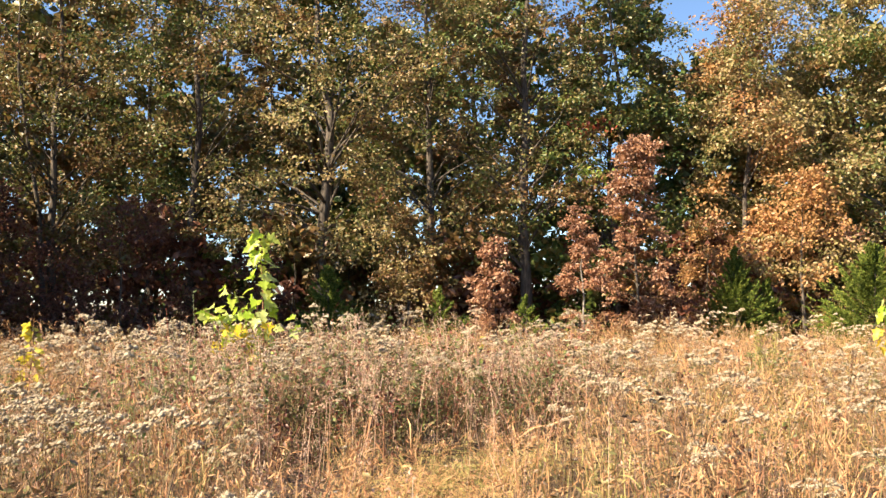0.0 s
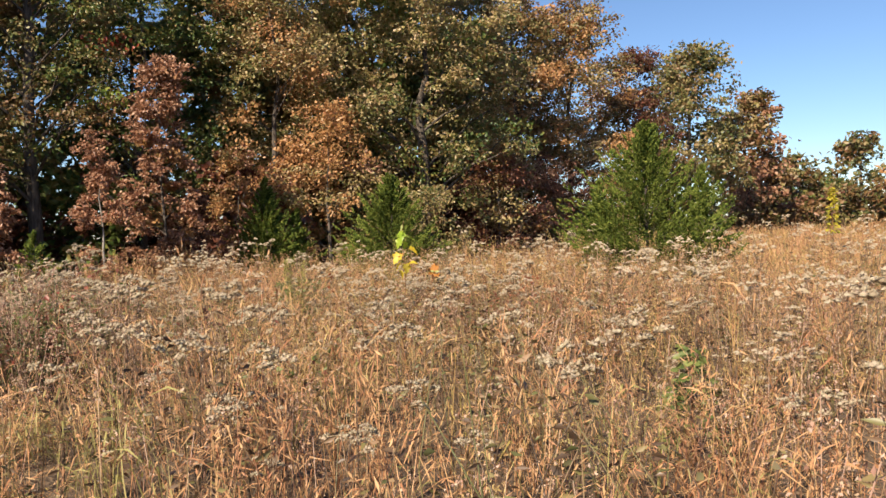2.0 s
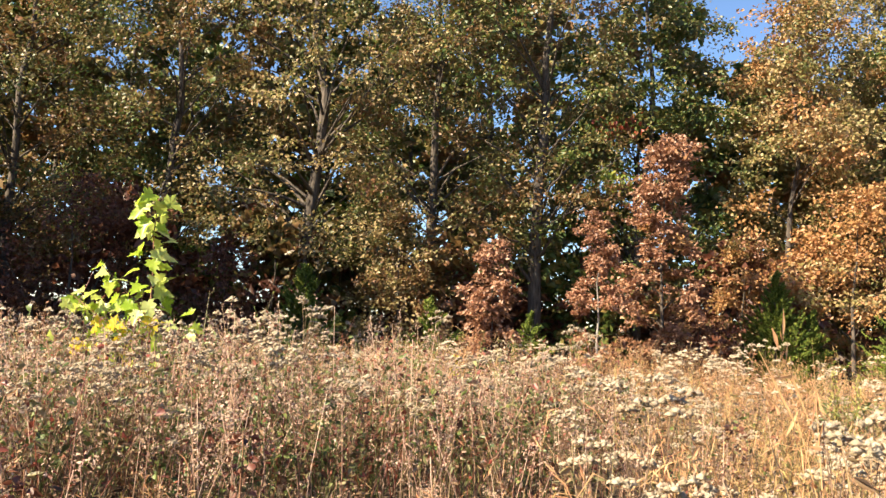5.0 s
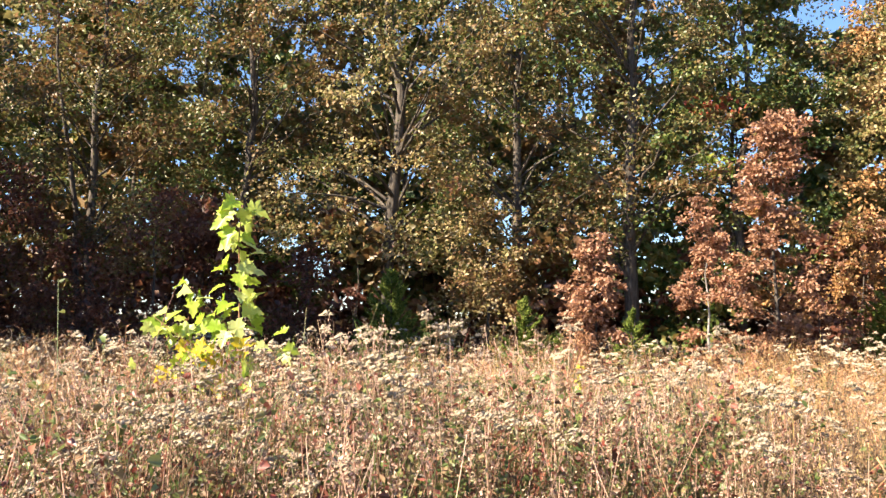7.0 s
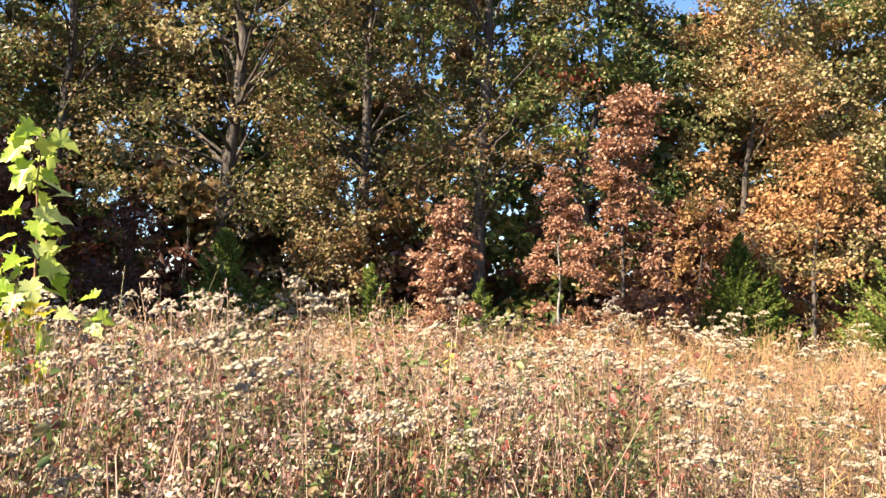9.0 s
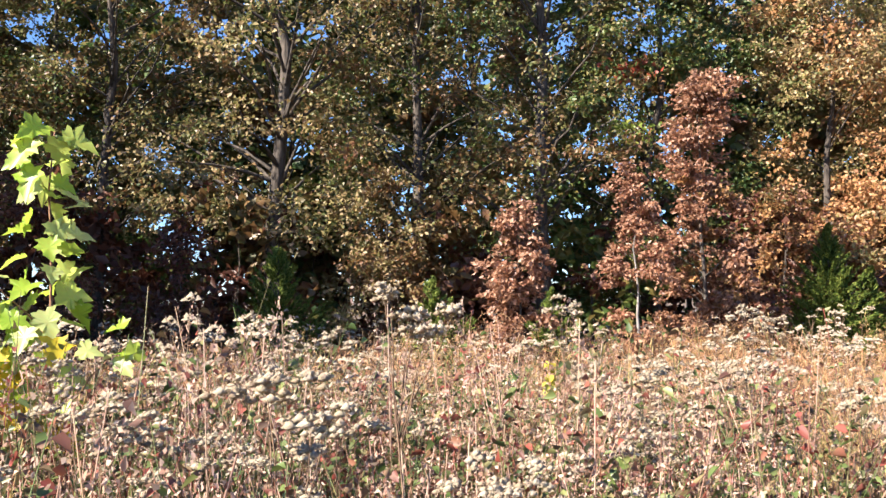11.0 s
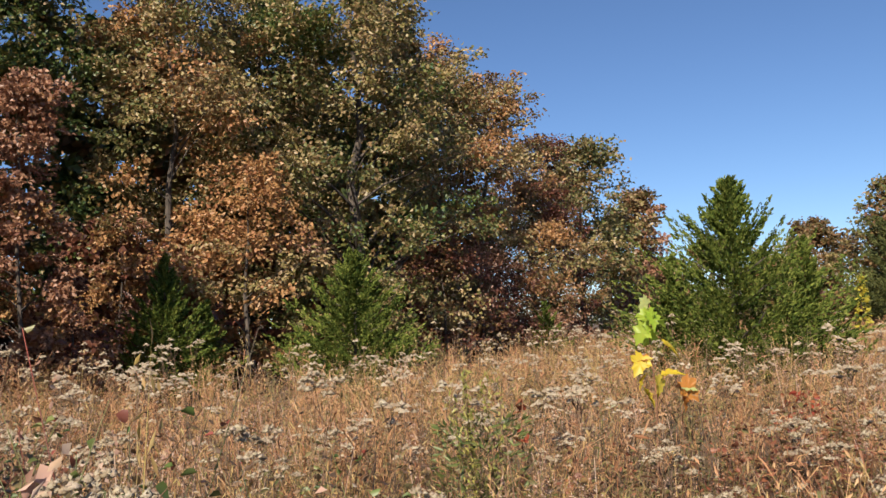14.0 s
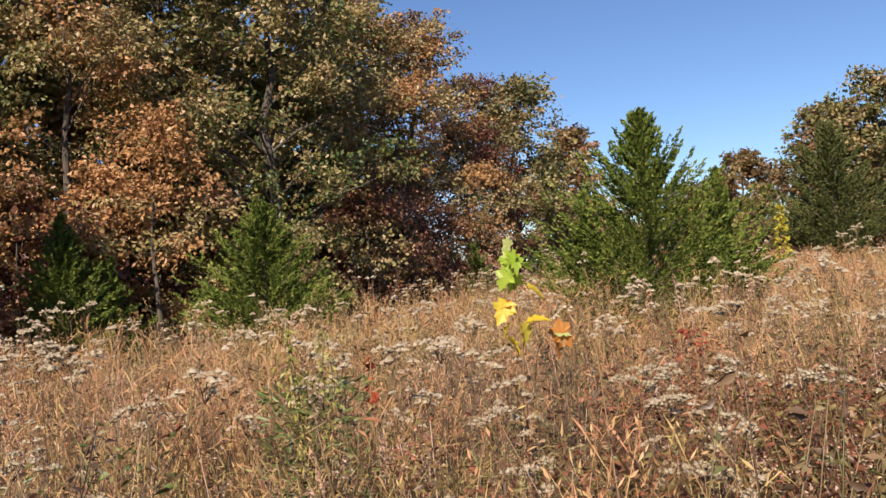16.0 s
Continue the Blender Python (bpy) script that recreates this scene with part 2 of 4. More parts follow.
def kites(rng, centre, along, length, width, fold=0.25, mid=0.45, flat=0.0):
    """Leaves: a folded kite of two triangles at every centre, pointing along; flat turns their faces upward."""
    n = len(centre)
    along = unit(along)
    side = unit(np.cross(along, rng.normal(size=(n, 3)) + (0, 0, flat)))
    up = np.cross(side, along)
    length, width = np.broadcast_to(length, n)[:, None], np.broadcast_to(width, n)[:, None]
    base, tip = centre - along * length * 0.5, centre + along * length * 0.5
    belly = base + along * length * mid + up * width * fold
    v = np.stack([base, belly - side * width * 0.5, tip, belly + side * width * 0.5], 1).reshape(-1, 3)
    k = np.arange(n)[:, None] * 4
    f = np.stack([k + [0, 1, 2], k + [0, 2, 3]], 1).reshape(-1, 3)
    return v, f


def ovals(rng, centre, along, length, width, fold=0.25):
    """Broad pointed leaves, folded along the rib: six corners, four triangles."""
    n = len(centre)
    along = unit(along)
    side = unit(np.cross(along, rng.normal(size=(n, 3)) + (0, 0, 1.2)))
    up = np.cross(side, along)
    length, width = np.broadcast_to(length, n)[:, None], np.broadcast_to(width, n)[:, None]
    base, tip = centre - along * length * 0.5, centre + along * length * 0.5 - up * length * 0.12
    low, high = base + along * length * 0.28 + up * width * fold, base + along * length * 0.66 + up * width * fold * 0.6
    v = np.stack([base, low - side * width * 0.46, high - side * width * 0.4, tip, high + side * width * 0.4, low + side * width * 0.46], 1).reshape(-1, 3)
    k = np.arange(n)[:, None] * 6
    f = np.stack([k + [0, 1, 2], k + [0, 2, 3], k + [0, 3, 4], k + [0, 4, 5]], 1).reshape(-1, 3)
    return v, f


def lobed(rng, centre, along, size):
    """Oak-like leaves with a notch on either side: six corners, four triangles."""
    n = len(centre)
    along = unit(along)
    side = unit(np.cross(along, rng.normal(size=(n, 3))))
    up = np.cross(side, along)
    s = np.broadcast_to(size, n)[:, None]
    base, tip = centre - along * s * 0.5, centre + along * s * 0.5
    w1, w2 = rng.uniform(0.26, 0.42, (n, 1)), rng.uniform(0.18, 0.36, (n, 1))
    v = np.stack([
        base, base + along * s * 0.36 + side * s * w1 + up * s * 0.12, base + along * s * 0.74 + side * s * w2 + up * s * 0.08,
        tip - up * s * 0.1, base + along * s * 0.70 - side * s * w2 + up * s * 0.08, base + along * s * 0.33 - side * s * w1 + up * s * 0.12,
    ], 1).reshape(-1, 3)
    k = np.arange(n)[:, None] * 6
    f = np.stack([k + [0, 1, 2], k + [0, 2, 3], k + [0, 3, 4], k + [0, 4, 5]], 1).reshape(-1, 3)
    return v, f


# ---------------------------------------------------------------- ground
def edge_y(x):
    """Where the field ends at the foot of the wood."""
    return np.interp(x, [-30, -14, -6, -2, 1, 4, 6, 10, 14, 18, 26, 42, 60, 90, 160], [17, 20, 21.0, 21.0, 19.5, 20.5, 21, 20.5, 21.5, 24, 28, 36, 44, 58, 92])


def ground():
    xs = np.concatenate([[-900, -400, -150, -70], np.arange(-40, 70.1, 1.0), [90, 130, 220, 450, 900]])
    ys = np.concatenate([[-900, -400, -150, -60], np.arange(-20, 60.1, 1.0), [80, 130, 220, 450, 900]])
    gx, gy = np.meshgrid(xs, ys, indexing="ij")
    gz = rise(gx, gy) * (np.hypot(gx, gy) < 130)
    v = np.stack([gx, gy, gz], -1).reshape(-1, 3)
    a = (np.arange(len(xs) - 1)[:, None] * len(ys) + np.arange(len(ys) - 1)).ravel()
    f = np.concatenate([np.stack([a, a + len(ys), a + len(ys) + 1], 1), np.stack([a, a + len(ys) + 1, a + 1], 1)])
    tagged(new("ground", mesh_np("ground", v, f, MAT["soil"], True)), "brown soil and straw thatch under an autumn meadow", "ground", kind="structure")


ground()


# ---------------------------------------------------------------- trees
def tree(name, x, y, high, wide, clear_at, mats, label, seed, leaves=6000, size=0.17, trunk=0.16, lean=(0, 0), bark="bark", tight=1.0, clumps=None, category="tree", group="", top_wide=0.45, trunks=1, plain=False):
    """A tapered trunk with limbs; the crown is many clumps of lobed leaves round the limbs' ends, with gaps between.
    mats: (material, share) pairs, one crown mesh each."""
    rng = np.random.default_rng(seed)
    leaves, size = int(leaves * 0.92), size * 1.045
    root = thing(name, x, y, label, category, group)
    top = np.array([lean[0], lean[1], high * 0.93])
    wood = []
    for k in range(trunks):
        off = rng.normal(0, 0.25, 2) * (k > 0)
        end = top * (1 if k == 0 else rng.uniform(0.6, 0.85)) + [*(rng.normal(0, wide * 0.5, 2) * (k > 0)), 0]
        line = bent(rng, (off[0], off[1], -0.15), end, 9, 0.05)
        wood.append(line)
        part("trunk", mesh_np("trunk", *tube(line, np.linspace(1, 0.12, 9) * trunk * (1 if k == 0 else 0.7), 8), MAT[bark], True), root)
    count = clumps or int(30 + high * wide * 2.6)
    heart = []
    while len(heart) < count:
        u = rng.uniform(0, 1) ** 0.85
        reach = wide * (math.sin(math.pi * min(1, 0.18 + 0.60 * u)) * (1 - u) + top_wide * u * math.sqrt(max(0, 1 - u ** 3)) + 0.12)
        r, a = reach * math.sqrt(rng.uniform(0.12, 1)), rng.uniform(0, 2 * math.pi)
        z = clear_at + (high - clear_at) * u
        stem = np.array([np.interp(z, wood[0][:, 2], wood[0][:, i]) for i in (0, 1)])
        heart.append((stem[0] + r * math.cos(a), stem[1] + r * math.sin(a), z + rng.normal(0, 0.15)))
    heart = np.array(heart)
    order = np.argsort(-np.hypot(heart[:, 0], heart[:, 1]))
    for n in order[: max(6, int(len(order) * 0.16))]:
        h = heart[n]
        z0 = max(clear_at * rng.uniform(0.8, 1.9), h[2] - np.hypot(h[0], h[1]) * rng.uniform(0.35, 0.9))
        z0 = min(z0, wood[0][-2, 2])
        s = [np.interp(z0, wood[0][:, 2], wood[0][:, i]) for i in (0, 1)]
        thick = trunk * (0.45 * (1 - z0 / high) + 0.1)
        part("limb", mesh_np("limb", *tube(bent(rng, (*s, z0), h, 5, 0.08, 0.06), np.linspace(1, 0.18, 5) * thick * 0.6, 5), MAT["bark"], True), root)
    total = sum(s for _, s in mats)
    shares = np.cumsum([s / total for _, s in mats])
    pick = np.searchsorted(shares, rng.uniform(0, 1, len(heart)))
    rad = rng.uniform(0.36, 0.78, len(heart)) * tight * (wide / 3.0) ** 0.5
    for k, (mat, _) in enumerate(mats):
        own = np.flatnonzero(pick == k)
        if not len(own):
            continue
        n = int(leaves * (1.0 if plain else 1.5 if category == "shrub" else 2.35) * len(own) / len(heart))
        c = own[rng.integers(0, len(own), n)]
        # leaves sit in small sprays round the outside of the clump
        spray = rng.integers(0, 8, n)
        seat = unit(rng.normal(0, 1, (len(heart), 8, 3)) + (0, 0, 0.25)) * rng.uniform(0.3, 1.4, (len(heart), 8, 1))
        off = seat[c, spray] + rng.normal(0, 0.31, (n, 3)) * (1, 1, 0.7)
        off[:, 2] *= 0.74
        p = heart[c] + off * rad[c][:, None]
        p[:, 2] = np.maximum(p[:, 2], 0.12)
        out = unit(off * (1, 1, 0.5)) + rng.normal(0, 0.6, (n, 3)) + (0, 0, -0.35)
        one = size * (1.0 if plain else 0.585)
        part("crown", mesh_np("crown", *kites(rng, p, out, rng.uniform(0.75, 1.3, n) * one, rng.uniform(0.5, 0.85, n) * one, 0.25, 0.52, 0.25), MAT[mat]), root)
    return root


def cedar(x, y, high, wide, seed, label, branches=150, mat="cedar", twin=None, size=1.0, sprays=14):
    """A red cedar: upswept branches all the way down, each a feathered plume of side twigs, with a ragged pointed top."""
    rng = np.random.default_rng(seed)
    root = thing("red_cedar", x, y, label, "tree")
    part("trunk", mesh_np("trunk", *tube(bent(rng, (0, 0, -0.1), (0.03, 0, high * 0.96), 8, 0.02), np.linspace(0.045, 0.006, 8) * high / 3, 7), MAT["bark"], True), root)
    spots, ways, lens = [], [], []
    tops = [(0, 0, high, wide, 1.0)] + list(twin or [])
    twigs = 15
    for tx, ty, th, tw, share in tops:
        nb = int(branches * share) + 14
        u = ((np.arange(nb) + rng.uniform(0, 1, nb)) / nb) ** 1.35
        z0 = th * (0.03 + 0.90 * u ** 1.1)
        full = tw * np.interp(u, [0, 0.1, 0.3, 0.5, 0.65, 0.8, 0.92, 1], [0.9, 1.0, 0.88, 0.64, 0.42, 0.23, 0.12, 0.05]) * rng.uniform(0.62, 1.18, nb)
        ang = np.arange(nb) * 2.4 + rng.normal(0, 0.6, nb)
        climb = rng.uniform(0.28, 0.62, nb) + 0.7 * u ** 2
        go = np.stack([np.cos(ang), np.sin(ang), 0 * ang], 1)
        side = np.stack([-np.sin(ang), np.cos(ang), 0 * ang], 1)
        # twigs along each branch, to either side and above
        b = np.repeat(np.arange(nb), twigs)
        s = np.tile((np.arange(twigs) + 0.5) / twigs, nb) ** 0.75 * rng.uniform(0.9, 1.05, nb * twigs)
        s = np.clip(s, 0.08, 1)
        run = full[b] * s
        foot = np.stack([tx + go[b, 0] * run, ty + go[b, 1] * run, z0[b] + run * climb[b] * (0.35 + 0.75 * s)], 1)
        swing = rng.choice([-1, 1], len(b)) * rng.uniform(0.1, 0.85, len(b)) * (1.05 - s ** 3)
        way = unit(go[b] + side[b] * swing[:, None] + np.stack([0 * s, 0 * s, climb[b] * 0.9 + rng.normal(0.15, 0.28, len(b))], 1))
        long = full[b] * 0.30 * (1.15 - 0.75 * s) * rng.uniform(0.6, 1.3, len(b)) + 0.035 * size
        k = np.repeat(np.arange(len(b)), sprays)
        v = rng.uniform(0, 1, len(k))
        spread_by = (0.018 * size + 0.06 * long[k]) * (1.1 - v)
        p = foot[k] + way[k] * (long[k] * v)[:, None] + rng.normal(0, 1, (len(k), 3)) * spread_by[:, None]
        p[:, 2] = np.clip(p[:, 2], 0.04, None)
        spots.append(p)
        ways.append(way[k] + rng.normal(0, 0.33, (len(k), 3)) + (0, 0, 0.12))
        lens.append(rng.uniform(0.035, 0.09, len(k)) * size)
    p, w, ln = np.concatenate(spots), np.concatenate(ways), np.concatenate(lens)
    part("crown", mesh_np("crown", *kites(rng, p, w, ln, ln * rng.uniform(0.26, 0.46, len(ln)), 0.15, 0.4), MAT[mat]), root)
    for n in range(9):
        z = high * rng.uniform(0.15, 0.8)
        a = rng.uniform(0, 6.28)
        r = wide * (1 - z / high) * 0.7
        part("branch", mesh_np("branch", *tube(bent(rng, (0, 0, z), (r * math.cos(a), r * math.sin(a), z + r * 0.5), 4, 0.05), np.linspace(0.02, 0.006, 4) * high / 3, 5), MAT["bark"], True), root)
    return root


OAK = "oak tree with olive and brown autumn leaves at the wood's edge"
# front row: x, y, height, half width, bare trunk, crown materials, label, leaves, trunk radius, extra
tree("oak_tree", -15.0, 24.0, 14.5, 3.6, 2.2, [("olive", 4), ("brownish", 2)], OAK, 11, 4500, trunk=0.18)
tree("oak_tree", -11.3, 25.5, 14.5, 3.2, 2.6, [("brownish", 3), ("olive", 3), ("green", 1)], OAK, 12, 9500, trunk=0.15, trunks=2)
tree("oak_tree", -9.4, 28.2, 14.5, 3.0, 2.0, [("green", 3), ("olive", 3)], OAK, 28, 7000, trunk=0.13)
tree("oak_tree", -7.6, 26.0, 15.0, 3.2, 2.8, [("olive", 3), ("brownish", 2), ("green", 1)], OAK, 13, 10500, trunk=0.15, lean=(0.6, 0))
tree("oak_tree", -3.5, 25.2, 15.0, 3.6, 2.6, [("olive", 3), ("tan", 4), ("brownish", 1)], "tall oak with a grey trunk and tan-olive leaves", 14, 12000, trunk=0.2)
tree("oak_tree", -0.4, 26.0, 14.5, 3.1, 1.8, [("olive", 4), ("tan", 1), ("brownish", 2), ("green", 1)], OAK, 15, 11000, trunk=0.16)
tree("oak_tree", 2.4, 25.8, 14.6, 3.0, 2.0, [("olive", 4), ("green", 2), ("brownish", 2)], OAK, 16, 11000, trunk=0.2)
green_oak = tree("oak_tree", 5.4, 27.2, 14.0, 2.9, 1.6, [("green", 4), ("olive", 2)], "dark green tree standing behind rust-coloured saplings", 17, 9000, trunk=0.14)
tree("oak_tree", 8.9, 25.6, 10.0, 2.2, 1.0, [("orange", 5), ("tan", 4), ("olive", 1)], "oak with bright orange-brown leaves at the wood's edge", 18, 8500, trunk=0.12)
tree("oak_tree", 9.8, 24.0, 4.6, 1.6, 0.5, [("orange", 5), ("tan", 1), ("rust", 1)], "young oak with low orange-brown branches", 19, 3000, trunk=0.07)
tree("oak_tree", 10.8, 28.0, 12.0, 2.6, 2.0, [("tan", 5), ("olive", 2), ("orange", 1)], "oak with yellow-olive leaves behind an orange oak", 20, 7000, trunk=0.13)
tree("oak_tree", 11.9, 27.0, 12.0, 2.4, 3.0, [("olive", 4), ("tan", 3), ("green", 1)], "oak with yellow-olive leaves behind an orange oak", 29, 7000, trunk=0.13)
tree("oak_tree", 13.6, 25.2, 11.0, 3.2, 0.6, [("green", 3), ("olive", 4), ("tan", 5)], "broad olive-green oak with branches down to the field", 21, 15000, 0.19, trunk=0.2, top_wide=0.75)
tree("oak_tree", 16.8, 27.6, 11.2, 2.4, 0.8, [("brownish", 2), ("olive", 4), ("tan", 4)], OAK, 22, 12500, 0.21, trunk=0.16)
tree("oak_tree", 20.4, 29.8, 10.8, 2.8, 0.7, [("brownish", 3), ("orange", 2), ("tan", 3)], "oak with thin brown and orange autumn leaves", 23, 12500, 0.21, trunk=0.16)
tree("oak_tree", 24.6, 31.6, 11.0, 3.5, 0.5, [("brownish", 3), ("tan", 3), ("orange", 2)], "oak with brown and rust-coloured leaves", 24, 12000, 0.23, trunk=0.16)
tree("oak_tree", 31.0, 35.0, 9.5, 3.4, 0.4, [("brownish", 4), ("maroon", 2), ("tan", 1)], "oak with brown and rust-coloured leaves", 25, 11000, 0.24, trunk=0.16, tight=1.2)
tree("oak_tree", 40.0, 39.4, 11.2, 3.6, 1.0, [("olive", 5), ("tan", 2)], "tall rounded oak with olive-gold leaves", 26, 15000, 0.23, trunk=0.22, tight=1.3, plain=True, top_wide=0.6)
tree("oak_tree", 47.0, 41.0, 9.0, 3.2, 0.5, [("brownish", 3), ("rust", 2), ("tan", 2)], "oak with brown and rust-coloured leaves", 27, 8000, 0.28, trunk=0.15, tight=1.2, plain=True)



def turned_spray(root, at, mat, count, seed, label):
    """A branch whose leaves have turned another colour than the rest of the tree."""
    rng = np.random.default_rng(seed)
    p = np.array(at) + rng.normal(0, 1, (count, 3)) * (0.32, 0.25, 0.14)
    part("branch_leaves", mesh_np("branch_leaves", *lobed(rng, p, rng.normal(0, 1, (count, 3)) + (0, 0, -0.4), rng.uniform(0.1, 0.18, count)), MAT[mat]), root, label)


turned_spray(green_oak, (-1.0, -1.6, 6.5), "red", 90, 181, "branch of bright red leaves")
turned_spray(green_oak, (-1.1, -2.4, 4.9), "lime", 90, 182, "branch of yellow-green leaves")

# young trees and shrubs in front of the wood
RUST = "slender young oak covered in rust-coloured leaves"
tree("young_oak", 1.12, 18.9, 2.6, 0.5, 0.4, [("rust", 1)], RUST, 31, 2200, 0.13, trunk=0.03, tight=0.75, clumps=38, group="rust saplings")
tree("young_oak", 3.32, 20.9, 3.2, 0.58, 0.3, [("rust", 1)], RUST, 32, 2300, 0.13, trunk=0.035, tight=0.75, clumps=36, group="rust saplings", bark="bark_pale")
tree("young_oak", 4.93, 22.3, 5.7, 0.92, 0.3, [("rust", 7), ("orange", 1)], "tall slender young oak covered in pinkish rust leaves", 33, 6800, 0.14, trunk=0.05, tight=0.72, clumps=78, group="rust saplings")
tree("young_oak", 5.9, 22.9, 2.3, 0.8, 0.2, [("maroon", 4), ("rust", 2)], RUST, 34, 1900, 0.13, trunk=0.03, tight=0.75, clumps=30, group="rust saplings")
tree("young_oak", -0.9, 23.6, 3.8, 1.3, 0.3, [("tan", 2), ("brownish", 4)], "young oak with yellow-brown leaves in the wood's shade", 35, 3200, 0.15, trunk=0.05)
tree("young_oak", 7.4, 24.6, 3.6, 1.1, 0.2, [("orange", 2), ("rust", 2), ("brownish", 2)], "young oak with brown-orange leaves", 36, 2400, 0.14, trunk=0.04)
tree("shrub", -8.2, 22.6, 4.2, 2.1, 0.15, [("maroon", 5), ("brownish", 1)], "dark maroon shrub in the wood's shade", 37, 5000, 0.14, trunk=0.05, category="shrub", trunks=3)
tree("shrub", -11.4, 21.8, 4.4, 2.0, 0.15, [("maroon", 5)], "dark maroon shrub in the wood's shade", 38, 4500, 0.14, trunk=0.05, category="shrub", trunks=3)
tree("shrub", -4.9, 23.2, 2.7, 1.1, 0.15, [("maroon", 1)], "reddish brown shrub in front of dark trunks", 39, 2200, 0.14, trunk=0.04, category="shrub", trunks=2)
tree("shrub", 16.2, 25.0, 3.6, 2.0, 0.1, [("maroon", 4), ("brownish", 3)], "dark reddish brown shrub under oaks", 40, 4000, 0.15, trunk=0.05, category="shrub", trunks=3)
tree("shrub", 19.8, 27.2, 3.6, 2.2, 0.1, [("maroon", 4), ("rust", 2)], "dark reddish brown shrub under oaks", 41, 3800, 0.15, trunk=0.05, category="shrub", trunks=3)
tree("shrub", 12.0, 22.6, 2.4, 1.3, 0.1, [("olive", 3), ("tan", 2)], "low olive oak scrub beside a cedar", 42, 2200, 0.15, trunk=0.04, category="shrub", trunks=2)
tree("shrub", 24.5, 28.8, 3.0, 2.0, 0.1, [("rust", 3), ("brownish", 3)], "rust-brown shrub at the foot of oaks", 43, 2800, 0.17, trunk=0.04, category="shrub", trunks=2)

# red cedars
cedar(13.1, 14.9, 3.55, 1.7, 51, "bushy bright green red cedar standing alone in the meadow", 250, twin=[(0.85, -0.75, 2.55, 0.75, 0.28), (-0.75, 0.6, 2.35, 0.7, 0.22)])
cedar(9.95, 20.5, 2.85, 1.35, 52, "bushy green red cedar at the wood's edge", 200)
cedar(7.75, 23.4, 2.95, 1.0, 53, "slim green red cedar in front of oaks", 130, twin=[(0.9, 0.2, 2.1, 0.7, 0.35)])
cedar(-2.9, 22.4, 2.5, 0.95, 54, "dark green red cedar in the wood's shade", 90)
cedar(-0.1, 22.0, 1.9, 0.75, 55, "small dark green red cedar under trees", 45)
cedar(2.1, 22.4, 1.6, 0.55, 56, "small dark green red cedar under trees", 35)
cedar(21.6, 26.2, 2.0, 0.8, 57, "small green red cedar in front of brown oaks", 50)
cedar(43.9, 23.2, 6.9, 3.0, 58, "large dull green red cedar beyond the meadow", 210, "cedar_dull", size=2.2)


def back_wood():
    """Further rows of the wood, seen through the gaps of the front row."""
    rng = np.random.default_rng(60)
    kinds = [("olive", "green"), ("green", "olive"), ("brownish", "olive"), ("tan", "green")]
    n = 0
    for row, deep in enumerate((5.0, 9.5, 14.5, 20.0)):
        for x in np.arange(-24, 26, 4.2 + row * 0.5):
            px = x + rng.uniform(-1.2, 1.2)
            py = max(float(edge_y(px)), 20.5) + 3.5 + deep + rng.uniform(-1.3, 1.3)
            pair = kinds[rng.integers(0, 4)]
            tree("oak_tree", px, py, rng.uniform(10.0, 13.0) + (2.0 if px < 6 else -0.7), rng.uniform(2.7, 3.5), rng.uniform(0.8, 3.0), [(pair[0], 3), (pair[1], 2)],
                 "oak with olive autumn leaves deep in the wood", 200 + n, 2500, 0.38, trunk=rng.uniform(0.09, 0.17), clumps=52, group="oaks of the wood", plain=True)
            n += 1


back_wood()
# unseen oaks added left of the meadow to shade the foot of the wood
for n, (x, y) in enumerate([(-21.5, 17.5), (-24, 13.5), (-20.5, 21.5), (-25, 18), (-23, 9.5), (-16.5, 19.5), (-15.8, 16.3), (-18.5, 12.5), (-13.0, 17.8), (-13.8, 14.3)]):
    tree("oak_tree", x, y, 11.5, 3.4, 1.0, [("olive", 3), ("brownish", 2)], "unseen olive-leaved oak added to shade the wood's left edge", 180 + n, 2000, 0.42, trunk=0.16, clumps=60, group="oaks of the wood", plain=True, tight=1.2)
for n, (x, y, h) in enumerate([(62, 50, 3.0), (70, 54, 3.2), (78, 58, 3.0), (87, 62, 3.4), (96, 64, 3.2), (80, 50, 2.6), (90, 54, 2.8), (100, 56, 3.2), (112, 66, 3.6), (72, 40, 2.6), (60, 33, 2.0), (66, 30, 2.2)]):
    tree("shrub", x, y, h, 4.5, 0.05, [("brownish", 3), (("green", "maroon", "tan")[n % 3], 2)], "low autumn thicket at the far end of the meadow", 700 + n, 1800, 0.4, trunk=0.05, clumps=30, category="shrub", group="far thicket", plain=True, trunks=2, tight=1.3)

# beyond the meadow on the far side
FAR = [(52, 26.0, 8.3, 3.2, "olive", "brownish"), (51.5, 23.6, 9.3, 3.3, "olive", "tan"), (65, 37.5, 7.7, 3.0, "brownish", "tan"), (71, 43, 6, 4, "brownish", "orange"),
       (54, 45, 4.5, 3.4, "brownish", "rust"), (66, 52, 6.0, 3.6, "olive", "brownish"), (84, 61, 4.5, 3.2, "olive", "green"), (96, 70, 5, 3.5, "brownish", "olive"),
       (112, 80, 5.5, 4, "brownish", "olive"), (75, 51.5, 8.3, 3.4, "olive", "brownish"), (104, 62, 9, 5, "olive", "brownish"), (120, 68, 9, 5, "brownish", "olive"),
       (128, 90, 6, 4, "brownish", "olive"), (88, 44, 8, 4.5, "brownish", "tan"), (100, 40, 9, 5, "olive", "brownish"), (78, 30, 9, 4.5, "olive", "brownish"), (70, 20, 9, 4.5, "brownish", "olive")]
